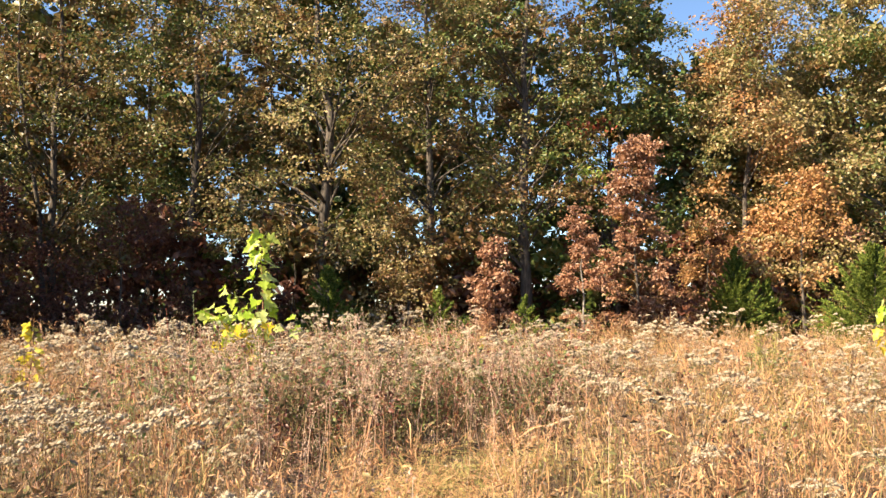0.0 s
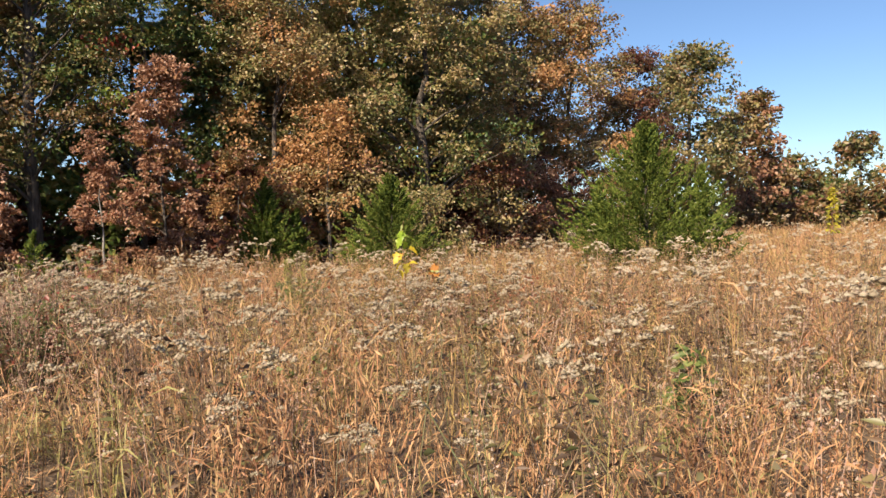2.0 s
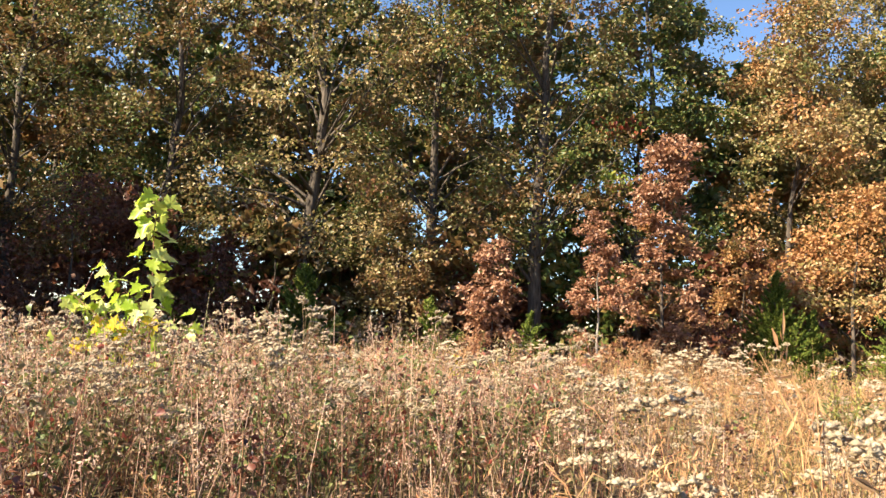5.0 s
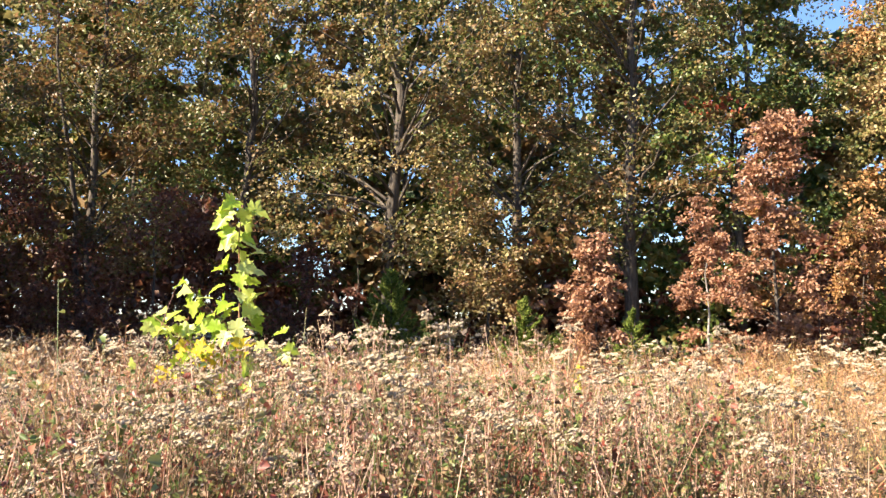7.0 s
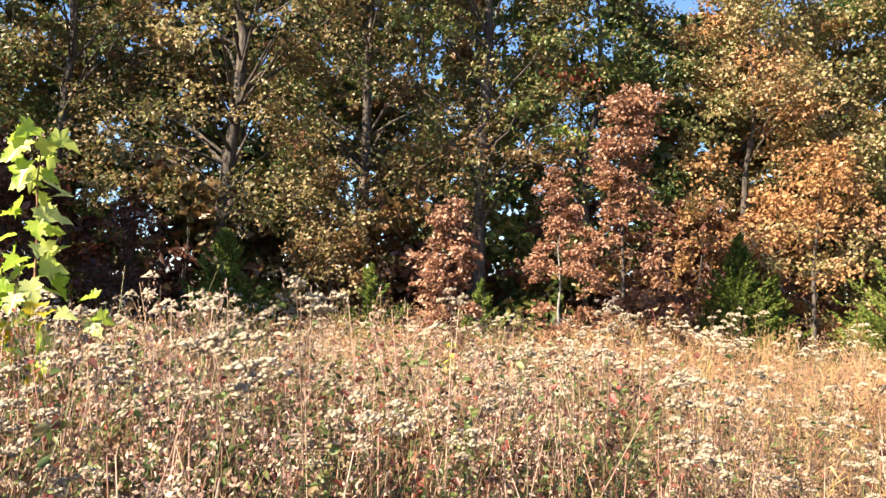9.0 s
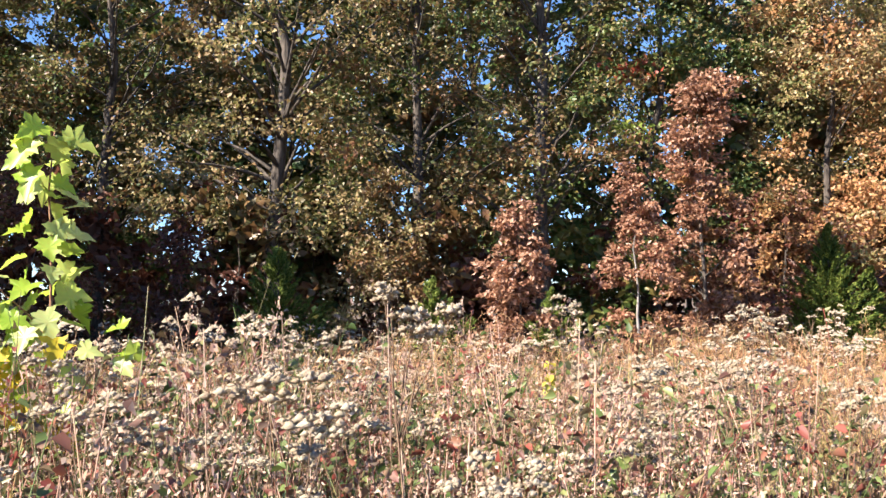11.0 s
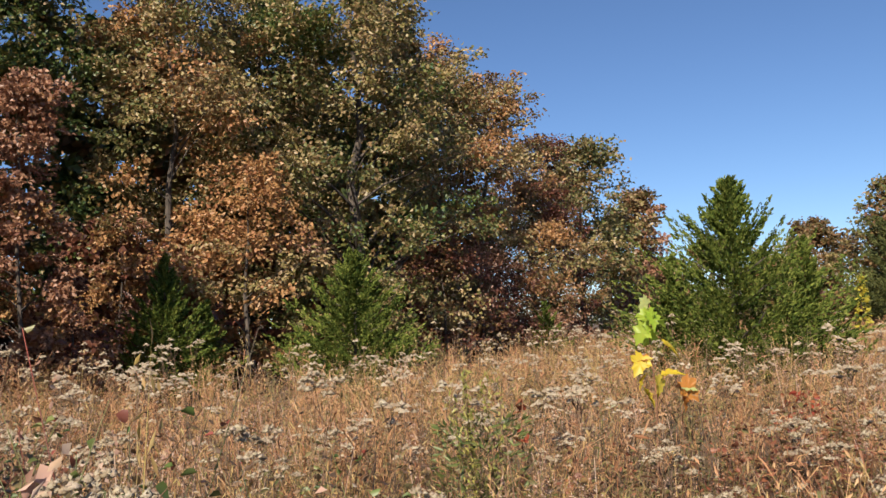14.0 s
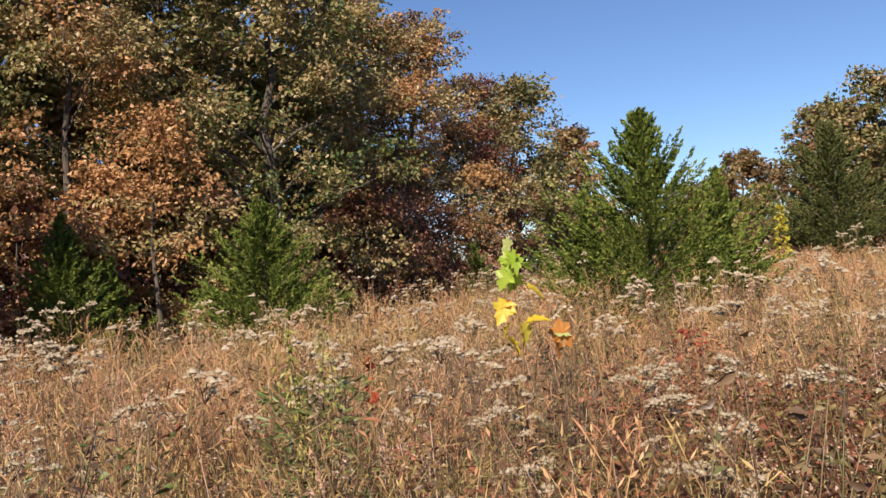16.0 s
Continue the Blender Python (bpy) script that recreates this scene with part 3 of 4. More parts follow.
for n, (x, y, h, w, one, two) in enumerate(FAR):
    tree("oak_tree", x, y, h, w, 0.4, [(one, 3), (two, 2)], "distant round-topped oak in autumn brown beyond the meadow", 300 + n, 17000 if n < 3 else 2600, 0.235 if n < 3 else 0.42, trunk=0.2, clumps=75, group="far oaks", top_wide=0.6, plain=True, tight=1.25)


def undergrowth():
    """Scrub inside the wood, under the crowns."""
    rng = np.random.default_rng(500)
    for n in range(46):
        x = -20 + n * 1.0 + rng.uniform(-0.5, 0.5)
        y = float(edge_y(x)) + (5.0, 8.0, 11.0, 14.0)[n % 4] + rng.uniform(-1, 1)
        one = ("maroon", "maroon", "green", "brownish")[rng.integers(0, 4)]
        tree("shrub", x, y, rng.uniform(2.4, 4.6), rng.uniform(1.5, 2.3), 0.1, [(one, 3), ("maroon", 1)], "shady scrub under the trees of the wood", 520 + n, 1300, 0.25, trunk=0.04,
             category="shrub", group="scrub of the wood", clumps=30, plain=True, trunks=2)


undergrowth()


# ---------------------------------------------------------------- meadow
TRACK = np.array([(0.05, 0.0), (0.3, 1.3), (0.6, 2.2), (0.69, 3.0), (0.45, 4.0), (0.1, 5.0), (-0.1, 5.7), (-0.27, 6.9), (0.0, 7.45), (0.55, 7.95), (1.13, 8.1), (1.6, 8.0)])


def off_track(x, y):
    """Distance from the trodden line."""
    best = np.full(np.shape(x), 1e9)
    for a, b in zip(TRACK[:-1], TRACK[1:]):
        ab = b - a
        u = np.clip(((x - a[0]) * ab[0] + (y - a[1]) * ab[1]) / (ab @ ab), 0, 1)
        best = np.minimum(best, np.hypot(x - a[0] - u * ab[0], y - a[1] - u * ab[1]))
    return best


def scatter(rng, per_m2, near, far, keep_out=0.45, box=(-16, 60, -4, 40)):
    """Places in the field between two distances from the trodden line; thinner outside the stretch walked towards."""
    x0, x1, y0, y1 = max(box[0], -far - 1), min(box[1], far + 2), max(box[2], -far), min(box[3], far + 9)
    n = int((x1 - x0) * (y1 - y0) * per_m2)
    x, y = rng.uniform(x0, x1, n), rng.uniform(y0, y1, n)
    d = off_track(x, y)
    ok = (d >= max(near, keep_out)) & (d < far) & (y < edge_y(x) + 0.8)
    ahead = (y > np.minimum(0.4 + 0.52 * x, 6.6 + 0.26 * x)) & (x > -2.2 - 0.66 * y) & (y > 0.9)
    ok &= ahead | ((rng.uniform(0, 1, n) < 0.22) & (d < 9))
    return x[ok], y[ok]


def patches(x, y, scale, seed):
    """Smooth patches from 0 to 1 over the field."""
    r = np.random.default_rng(seed)
    s = np.zeros(np.shape(x))
    for _ in range(5):
        a, k, p = r.uniform(0, 6.28), r.uniform(0.6, 1.7) / scale, r.uniform(0, 6.28)
        s = s + np.sin((x * math.cos(a) + y * math.sin(a)) * k * 6.28 + p)
    return 1 / (1 + np.exp(-1.3 * s))


def hummocks(x, y):
    """The cover stands in humps and hollows about a metre across."""
    rank = 1 + 0.15 * mound(x, y) * np.clip(off_track(x, y) - 0.6, 0, 1)
    open_view = 1 - 0.3 * np.exp(-((x - 4.3) / 1.3) ** 2 - ((y - 10.2) / 1.0) ** 2) - 0.2 * np.exp(-((x - 2.9) / 0.6) ** 2 - ((y - 9.9) / 0.8) ** 2)
    open_view = open_view - 0.5 * bare_patch(x, y)
    trodden = np.clip(0.34 + 0.75 * off_track(x, y), 0.45, 1)
    return rank * open_view * trodden * (0.84 + 0.24 * patches(x, y, 1.1, 71) + 0.2 * patches(x, y, 0.5, 72))


def spread(templates, x, y, scale, rng, tall=None):
    """Copies of template meshes set over the field as one big mesh."""
    vs, fs, base = [], [], 0
    which = rng.integers(0, len(templates), len(x))
    turn = rng.uniform(0, 2 * np.pi, len(x))
    tip = rng.normal(0, 0.17, (len(x), 2))
    z = rise(x, y)
    tall = (scale if tall is None else tall) * hummocks(x, y)
    for k, (tv, tf) in enumerate(templates):
        own = np.flatnonzero(which == k)
        if not len(own):
            continue
        c, s = np.cos(turn[own])[:, None], np.sin(turn[own])[:, None]
        px = tv[None, :, 0] * scale[own][:, None]
        py = tv[None, :, 1] * scale[own][:, None]
        pz = tv[None, :, 2] * tall[own][:, None]
        v = np.stack([c * px - s * py + pz * tip[own][:, :1] + x[own][:, None], s * px + c * py + pz * tip[own][:, 1:] + y[own][:, None], pz + z[own][:, None]], -1)
        vs.append(v.reshape(-1, 3))
        fs.append((tf[None] + (np.arange(len(own)) * len(tv))[:, None, None]).reshape(-1, 3) + base)
        base += len(own) * len(tv)
    return np.concatenate(vs), np.concatenate(fs)


def mound(x, y):
    return np.exp(-((x + 0.7) / 2.6) ** 4 - ((y - 9.9) / 3.1) ** 4)


def bare_patch(x, y):
    """A spot of short pale grass."""
    return np.exp(-((x - 4.2) / 0.8) ** 4 - ((y - 5.3) / 0.6) ** 4)


def briar_patch(x, y):
    return np.exp(-((x - 5.9) / 1.9) ** 4 - ((y - 9.5) / 1.5) ** 4)


def lushness(x, y):
    """The leafy rise round the sycamore sapling and the bramble patch by the yellow sapling."""
    return mound(x, y) + 0.75 * briar_patch(x, y)


def tuft(rng, blades, tall, wide, thick, seeds=0.0):
    """A tuft of arching blades, some with a feathery seed head."""
    n = blades
    a = rng.uniform(0, 2 * np.pi, n)
    r = wide * 0.35 * np.sqrt(rng.uniform(0, 1, n))
    foot = np.stack([r * np.cos(a), r * np.sin(a), np.zeros(n)], 1)
    h = tall * rng.uniform(0.45, 1.08, n)
    a2 = a + rng.normal(0, 1.2, n)
    bend = wide * rng.uniform(0.1, 1.9, n) * rng.uniform(0.4, 1, n)
    go = np.stack([np.cos(a2), np.sin(a2), np.zeros(n)], 1)
    side = np.stack([-np.sin(a2 + rng.normal(0, 0.8, n)), np.cos(a2), np.zeros(n)], 1)
    th = (thick * rng.uniform(0.6, 1.3, n))[:, None]
    mid = foot + go * (bend * 0.3)[:, None] + np.stack([0 * h, 0 * h, h * 0.58], 1)
    tip = foot + go * bend[:, None] + np.stack([0 * h, 0 * h, h], 1)
    v = np.stack([foot - side * th * 0.5, foot + side * th * 0.5, mid + side * th * 0.5, mid - side * th * 0.5, tip], 1).reshape(-1, 3)
    k = np.arange(n)[:, None] * 5
    f = np.stack([k + [0, 1, 2], k + [0, 2, 3], k + [3, 2, 4]], 1).reshape(-1, 3)
    pieces = [(v, f)]
    m = int(n * seeds)
    if m:
        own = rng.choice(n, m, False)
        reps = 5
        at = np.repeat(own, reps)
        u = rng.uniform(0.5, 1.0, len(at))[:, None]
        p = mid[at] + (tip[at] - mid[at]) * u
        pieces.append(kites(rng, p + rng.normal(0, 0.008, p.shape), unit(tip[at] - mid[at]) + rng.normal(0, 0.4, p.shape), rng.uniform(0.025, 0.06, len(at)), thick * 1.6))
    return joined(pieces)


def culms(rng, count, tall, wide, thick, flags=5, seeds=6):
    """Bunch grass: arching stalks with short drooping leaves off them and feathery tops."""
    n = count
    a = rng.uniform(0, 2 * np.pi, n)
    r = wide * 0.4 * np.sqrt(rng.uniform(0, 1, n))
    foot = np.stack([r * np.cos(a), r * np.sin(a), np.zeros(n)], 1)
    h = tall * rng.uniform(0.6, 1.08, n)
    a2 = a + rng.normal(0, 0.9, n)
    bend = tall * rng.uniform(0.05, 0.55, n)
    go = np.stack([np.cos(a2), np.sin(a2), np.zeros(n)], 1)
    side = np.stack([-np.sin(a2), np.cos(a2), np.zeros(n)], 1)
    rows = [foot, foot + go * (bend * 0.25)[:, None] + np.stack([0 * h, 0 * h, h * 0.55], 1), foot + go * bend[:, None] + np.stack([0 * h, 0 * h, h], 1)]
    th = (thick * rng.uniform(0.5, 1.0, n))[:, None]
    v = np.stack([rows[0] - side * th * 0.5, rows[0] + side * th * 0.5, rows[1] + side * th * 0.5, rows[1] - side * th * 0.5, rows[2]], 1).reshape(-1, 3)
    k = np.arange(n)[:, None] * 5
    pieces = [(v, np.stack([k + [0, 1, 2], k + [0, 2, 3], k + [3, 2, 4]], 1).reshape(-1, 3))]

    def along(at, u):
        u = u[:, None]
        low, top = rows[0][at] + (rows[1][at] - rows[0][at]) * u * 2, rows[1][at] + (rows[2][at] - rows[1][at]) * (u * 2 - 1)
        return np.where(u < 0.5, low, top)

    at = np.repeat(np.arange(n), flags)
    m = len(at)
    base = along(at, rng.uniform(0.2, 0.95, m))
    b = rng.uniform(0, 2 * np.pi, m)
    out = np.stack([np.cos(b), np.sin(b), rng.uniform(0.1, 1.4, m)], 1)
    out = unit(out) * (tall * rng.uniform(0.12, 0.34, m))[:, None]
    across = np.stack([-np.sin(b), np.cos(b), rng.normal(0, 0.5, m)], 1) * (thick * rng.uniform(0.5, 1.1, m))[:, None] * 0.6
    mid = base + out * 0.55
    end = base + out - np.stack([0 * b, 0 * b, tall * rng.uniform(0.0, 0.16, m)], 1)
    v = np.stack([base, mid - across, end, mid + across], 1).reshape(-1, 3)
    k = np.arange(m)[:, None] * 4
    pieces.append((v, np.stack([k + [0, 1, 3], k + [1, 2, 3]], 1).reshape(-1, 3)))
    at = np.repeat(np.arange(n), seeds)
    p = along(at, rng.uniform(0.62, 1.0, len(at)))
    pieces.append(kites(rng, p + rng.normal(0, 0.012, p.shape), unit(rows[2][at] - rows[1][at]) + rng.normal(0, 0.55, p.shape), rng.uniform(0.02, 0.055, len(at)), thick * rng.uniform(0.8, 1.6, len(at))))
    return joined(pieces)


def leafy(rng, tall, leaves, size, branch=3, lean=0.25, broad=0.4, low=0.2, shape=kites):
    """A withered weed: stems with small drooping leaves."""
    pieces = []
    for k in range(branch):
        a = rng.uniform(0, 6.28)
        end = np.array([math.cos(a) * tall * lean * (k > 0), math.sin(a) * tall * lean * (k > 0), tall * rng.uniform(0.75, 1.05)])
        line = bent(rng, (0, 0, 0), end, 4, 0.1)
        pieces.append(tube(line, np.linspace(0.0035, 0.0012, 4), 3))
        n = leaves // branch
        u = rng.uniform(low, 1, n)
        p = np.stack([np.interp(u * 3, range(4), line[:, i]) for i in range(3)], 1)
        b = rng.uniform(0, 6.28, n)
        w = np.stack([np.cos(b), np.sin(b), rng.uniform(-0.7, 0.5, n)], 1)
        s = size * rng.uniform(0.5, 1.3, n) * (1.2 - 0.5 * u)
        pieces.append(shape(rng, p + w * (s * 0.6)[:, None], w, s, s * broad * rng.uniform(0.7, 1.25, n), 0.3))
    return joined(pieces)


def umbel(rng, wide, lumps, rad, bits, size, fine=True):
    """A fluffy domed seed head: round puffs grown into one another, with fine bristles standing off them."""
    turn = rng.uniform(0, 6.28) + np.arange(lumps) * 2.4
    r = wide * 0.5 * np.sqrt((np.arange(lumps) + 0.25) / lumps) * rng.uniform(0.8, 1.12, lumps)
    at = np.stack([r * np.cos(turn), r * np.sin(turn), 0.012 - 0.8 * r * r / wide + rng.normal(0, 0.06 * wide, lumps)], 1)
    ang = np.arange(5) * 1.2566
    if fine:
        core = np.concatenate([np.stack([np.cos(ang), np.sin(ang), 0 * ang], 1), [(0, 0, 0.85), (0, 0, -0.5)]])
        cf = [(n, (n + 1) % 5, 5) for n in range(5)] + [((n + 1) % 5, n, 6) for n in range(5)]
    else:
        core = np.concatenate([np.stack([np.cos(ang), np.sin(ang), 0 * ang], 1), [(0, 0, 0.8)]])
        cf = [(n, (n + 1) % 5, 5) for n in range(5)]
    cf, q = np.array(cf), len(core)
    fat = rad * rng.uniform(0.7, 1.2, lumps)
    v = (core[None] * rng.uniform(0.72, 1.2, (lumps, q, 1)) * fat[:, None, None] + at[:, None]).reshape(-1, 3)
    f = (cf[None] + (np.arange(lumps) * q)[:, None, None]).reshape(-1, 3)
    k = rng.integers(0, lumps, bits)
    way = unit(rng.normal(0, 1, (bits, 3)) + (0, 0, 0.35))
    s = size * rng.uniform(0.6, 1.4, bits)
    return joined([(v, f), kites(rng, at[k] + way * fat[k][:, None] * rng.uniform(0.8, 1.1, (bits, 1)), way + rng.normal(0, 0.5, (bits, 3)), s, s * 0.42, 0.2, 0.5)])


def stem_set(rng, ends, tall, thick=0.003, fork_at=0.55):
    """A stem that forks into one ray for every flower head."""
    fork = np.array([rng.normal(0, 0.02), rng.normal(0, 0.02), tall * fork_at])
    pieces = [tube(bent(rng, (0, 0, -0.03), fork, 4, 0.04), np.linspace(thick, thick * 0.7, 4), 4)]
    for e in ends:
        pieces.append(tube(bent(rng, fork + (0, 0, rng.uniform(-0.12, 0.02) * tall * (1.5 - fork_at)), e - (0, 0, 0.02), 4, 0.04, 0.03), np.linspace(thick * 0.6, thick * 0.35, 4), 3))
    return joined(pieces)


def head_places(rng, count, tall, reach):
    a = rng.uniform(0, 6.28) + np.arange(count) * 2.4
    r = reach * np.sqrt((np.arange(count) + 0.4) / count)
    return np.stack([r * np.cos(a), r * np.sin(a), tall - 0.45 * r + rng.normal(0, 0.03, count)], 1)


def boneset(seed, tall, heads, reach, fork_at=0.55):
    """A boneset plant gone to seed: a forked stem with fluffy cream heads and a few withered leaves."""
    rng = np.random.default_rng(seed)
    root = thing("boneset_plant", 0, -30 - seed % 20, "boneset plant with fluffy cream seed heads on brown stems", "wildflower", "boneset plants", z=0)
    ends = head_places(rng, heads, tall, reach)
    part("stem", mesh_np("stem", *stem_set(rng, ends, tall, 0.003, fork_at), MAT["stem"]), root)
    n = 22
    u, b = rng.uniform(0.15, 0.9, n), rng.uniform(0, 6.28, n)
    w = np.stack([np.cos(b), np.sin(b), rng.uniform(-0.8, 0.2, n)], 1)
    p = np.stack([0.05 * np.cos(b), 0.05 * np.sin(b), u * tall * 0.75], 1)
    s = rng.uniform(0.04, 0.09, n)
    part("withered_leaves", mesh_np("withered_leaves", *kites(rng, p, w, s, s * 0.3, 0.3), MAT["weed"]), root)
    for e in ends:
        v, f = umbel(rng, rng.uniform(0.05, 0.085), int(rng.integers(7, 10)), 0.0128, 50, 0.0115)
        part("flower_head", mesh_np("flower_head", v + e, f, MAT["fluff"]), root)
    return root


GRASS_RNG = np.random.default_rng(70)


def field_grass():
    rng = GRASS_RNG
    kinds = {
        "straw": [culms(rng, 7, 0.72, 0.26, 0.0062, 5, 5) for _ in range(6)],
        "russet": [culms(rng, 7, 0.84, 0.24, 0.0058, 5, 9) for _ in range(6)],
        "olive_blade": [culms(rng, 6, 0.66, 0.24, 0.0075, 8, 2) for _ in range(5)],
    }
    coarse = {
        "straw": [tuft(rng, 16, 0.62, 0.32, 0.010, 0.3) for _ in range(4)],
        "russet": [tuft(rng, 16, 0.78, 0.32, 0.010, 0.4) for _ in range(4)],
        "olive_blade": [tuft(rng, 12, 0.58, 0.30, 0.010) for _ in range(3)],
    }
    words = {"straw": "dry straw-coloured meadow grass", "russet": "russet bluestem grass in feathery tufts", "olive_blade": "yellow-green grass among dry stalks"}
    bands = [(0.0, 7.0, 13.0, kinds, 1.0), (7.0, 13.0, 9.0, kinds, 1.15), (13.0, 26.0, 4.2, coarse, 1.15), (26.0, 62.0, 1.1, coarse, 1.9)]
    got = {k: [] for k in kinds}
    for near, far, dense, shapes, big in bands:
        x, y = scatter(rng, dense, near, far)
        lush = mound(x, y)
        lush = 0.85 * lush + 0.6 * briar_patch(x, y)
        keep = rng.uniform(0, 1, len(x)) > lush + 0.62 * patches(x, y, 0.9, 31) * (near < 10)
        x, y = x[keep], y[keep]
        red = np.clip(patches(x, y, 7.0, 3) + 0.6 * np.exp(-((x - 1.2) / 2.2) ** 2 - ((y - 5.4) / 1.8) ** 2) - 1.2 * bare_patch(x, y), -0.4, 1.1)
        pick = rng.uniform(0, 1, len(x))
        sort = np.where(pick < 0.24 + 0.60 * red, 1, np.where(pick < 0.88, 0, 2))
        for k, name in enumerate(("straw", "russet", "olive_blade")):
            own = sort == k
            px, py = x[own], y[own]
            tall = rng.uniform(0.72, 1.12, len(px)) * (0.72 + 0.28 * patches(px, py, 5.0, 5) + 0.26 * patches(px, py, 1.3, 6)) * (1 - 0.25 * np.clip(lushness(px, py), 0, 1))
            got[name].append(spread(shapes[name], px, py, rng.uniform(0.8, 1.2, len(px)) * big, rng, tall))
    # coarser cover all round, off the way
    x, y = rng.uniform(-14, 16, 1200), rng.uniform(-14, 10, 1200)
    own = (y < np.minimum(0.4 + 0.52 * x, 6.6 + 0.26 * x)) | (y < 0.9) | (x < -2.2 - 0.66 * y)
    own &= off_track(x, y) > 0.5
    x, y = x[own], y[own]
    got["straw"].append(spread(coarse["straw"], x[::2], y[::2], rng.uniform(0.9, 1.3, len(x[::2])), rng))
    got["russet"].append(spread(coarse["russet"], x[1::2], y[1::2], rng.uniform(0.9, 1.3, len(x[1::2])), rng))
    x, y = scatter(rng, 30.0, 0.0, 0.5, 0.0)
    sort = rng.integers(0, 3, len(x))
    for k, name in enumerate(("straw", "russet", "olive_blade")):
        own = sort == k
        got[name].append(spread(kinds[name], x[own], y[own], rng.uniform(0.8, 1.2, own.sum()), rng, rng.uniform(0.72, 0.95, own.sum())))
    for name, pieces in got.items():
        tagged(new("meadow_grass", mesh_np("meadow_grass", *joined(pieces), MAT[name])), words[name], "grass", kind="stuff")


field_grass()


def field_weeds():
    rng = np.random.default_rng(80)
    tall = [leafy(rng, 0.80, 36, 0.052, 4, 0.34) for _ in range(5)]
    low = [leafy(rng, 0.80, 44, 0.054, 5, 0.42, 0.6, 0.45, ovals) for _ in range(5)]
    # withered brown weeds
    pieces = []
    for near, far, dense, big in ((0.7, 7, 11.5, 1.0), (7, 13, 4.2, 1.25), (13, 24, 1.0, 1.5)):
        x, y = scatter(rng, dense, near, far)
        keep = rng.uniform(0, 1, len(x)) < 0.1 + 0.3 * patches(x, y, 4.0, 9) + 0.75 * patches(x, y, 0.9, 31) - 0.5 * mound(x, y) - bare_patch(x, y)
        x, y = x[keep], y[keep]
        s = rng.uniform(0.7, 1.2, len(x))
        pieces.append(spread(tall, x, y, s * big, rng, s * 1.0))
    tagged(new("withered_weeds", mesh_np("withered_weeds", *joined(pieces), MAT["weed"])), "withered brown leafy weeds among the grass", "weeds", kind="stuff")
    # brambles with green and red leaves on the mound, redder briars by the yellow sapling
    kinds = (("brambles", "bramble", "low brambles with green, red and maroon leaves", mound, 0.85, 0.0), ("red_briars", "briar", "dense low briars with dull red and brown leaves", briar_patch, 0.95, 0.0))
    for name, mat, words, area, full, stray in kinds:
        pieces = []
        for near, far, dense, big in ((1.25, 7, 32.0, 1.0), (7, 13, 9.0, 1.15)):
            x, y = scatter(rng, dense, near, far)
            keep = rng.uniform(0, 1, len(x)) < stray + full * area(x, y) * (0.45 + 0.8 * patches(x, y, 0.8, 13))
            x, y = x[keep], y[keep]
            if not len(x):
                continue
            s = rng.uniform(0.75, 1.12, len(x)) * (1.0 if name == "brambles" else 0.92)
            tall = s * rng.uniform(0.8, 1.1, len(x)) * np.clip(0.62 + 0.33 * off_track(x, y), 0.7, 1.12 if name == "brambles" else 1.0)
            pieces.append(spread(low, x, y, s * big, rng, tall))
        tagged(new(name, mesh_np(name, *joined(pieces), MAT[mat])), words, "brambles", kind="stuff")
    # upright dry stalks that stand out over the rest
    spikes = [tuft(rng, 3, 1.0, 0.12, 0.006, 1.0) for _ in range(4)]
    x, y = scatter(rng, 0.6, 2.0, 24)
    s = rng.uniform(0.85, 1.2, len(x))
    tagged(new("dry_stalks", mesh_np("dry_stalks", *spread(spikes, x, y, s, rng), MAT["straw"])), "upright dry stalks with narrow seed heads", "grass", kind="stuff")


field_weeds()


def plume(rng, tall, count, reach):
    """A dry branching top full of small fluffy seed bits."""
    pieces = [tube(bent(rng, (0, 0, 0), (0, 0, tall * 0.8), 3, 0.06), [0.003, 0.0025, 0.0015], 3)]
    arms = 7
    a, z0 = rng.uniform(0, 6.28, arms), rng.uniform(0.45, 0.8, arms) * tall
    r = reach * rng.uniform(0.4, 1, arms)
    end = np.stack([r * np.cos(a), r * np.sin(a), z0 + r * rng.uniform(0.6, 1.6, arms)], 1)
    k = rng.integers(0, arms, count)
    u = rng.uniform(0.2, 1, count)[:, None]
    p = np.column_stack([np.zeros((count, 2)), z0[k]]) * (1 - u) + end[k] * u + rng.normal(0, 0.012, (count, 3))
    s = rng.uniform(0.008, 0.018, count)
    pieces.append(kites(rng, p, rng.normal(0, 0.8, (count, 3)) + (0, 0, 0.4), s, s * rng.uniform(0.35, 0.8, count)))
    return joined(pieces)


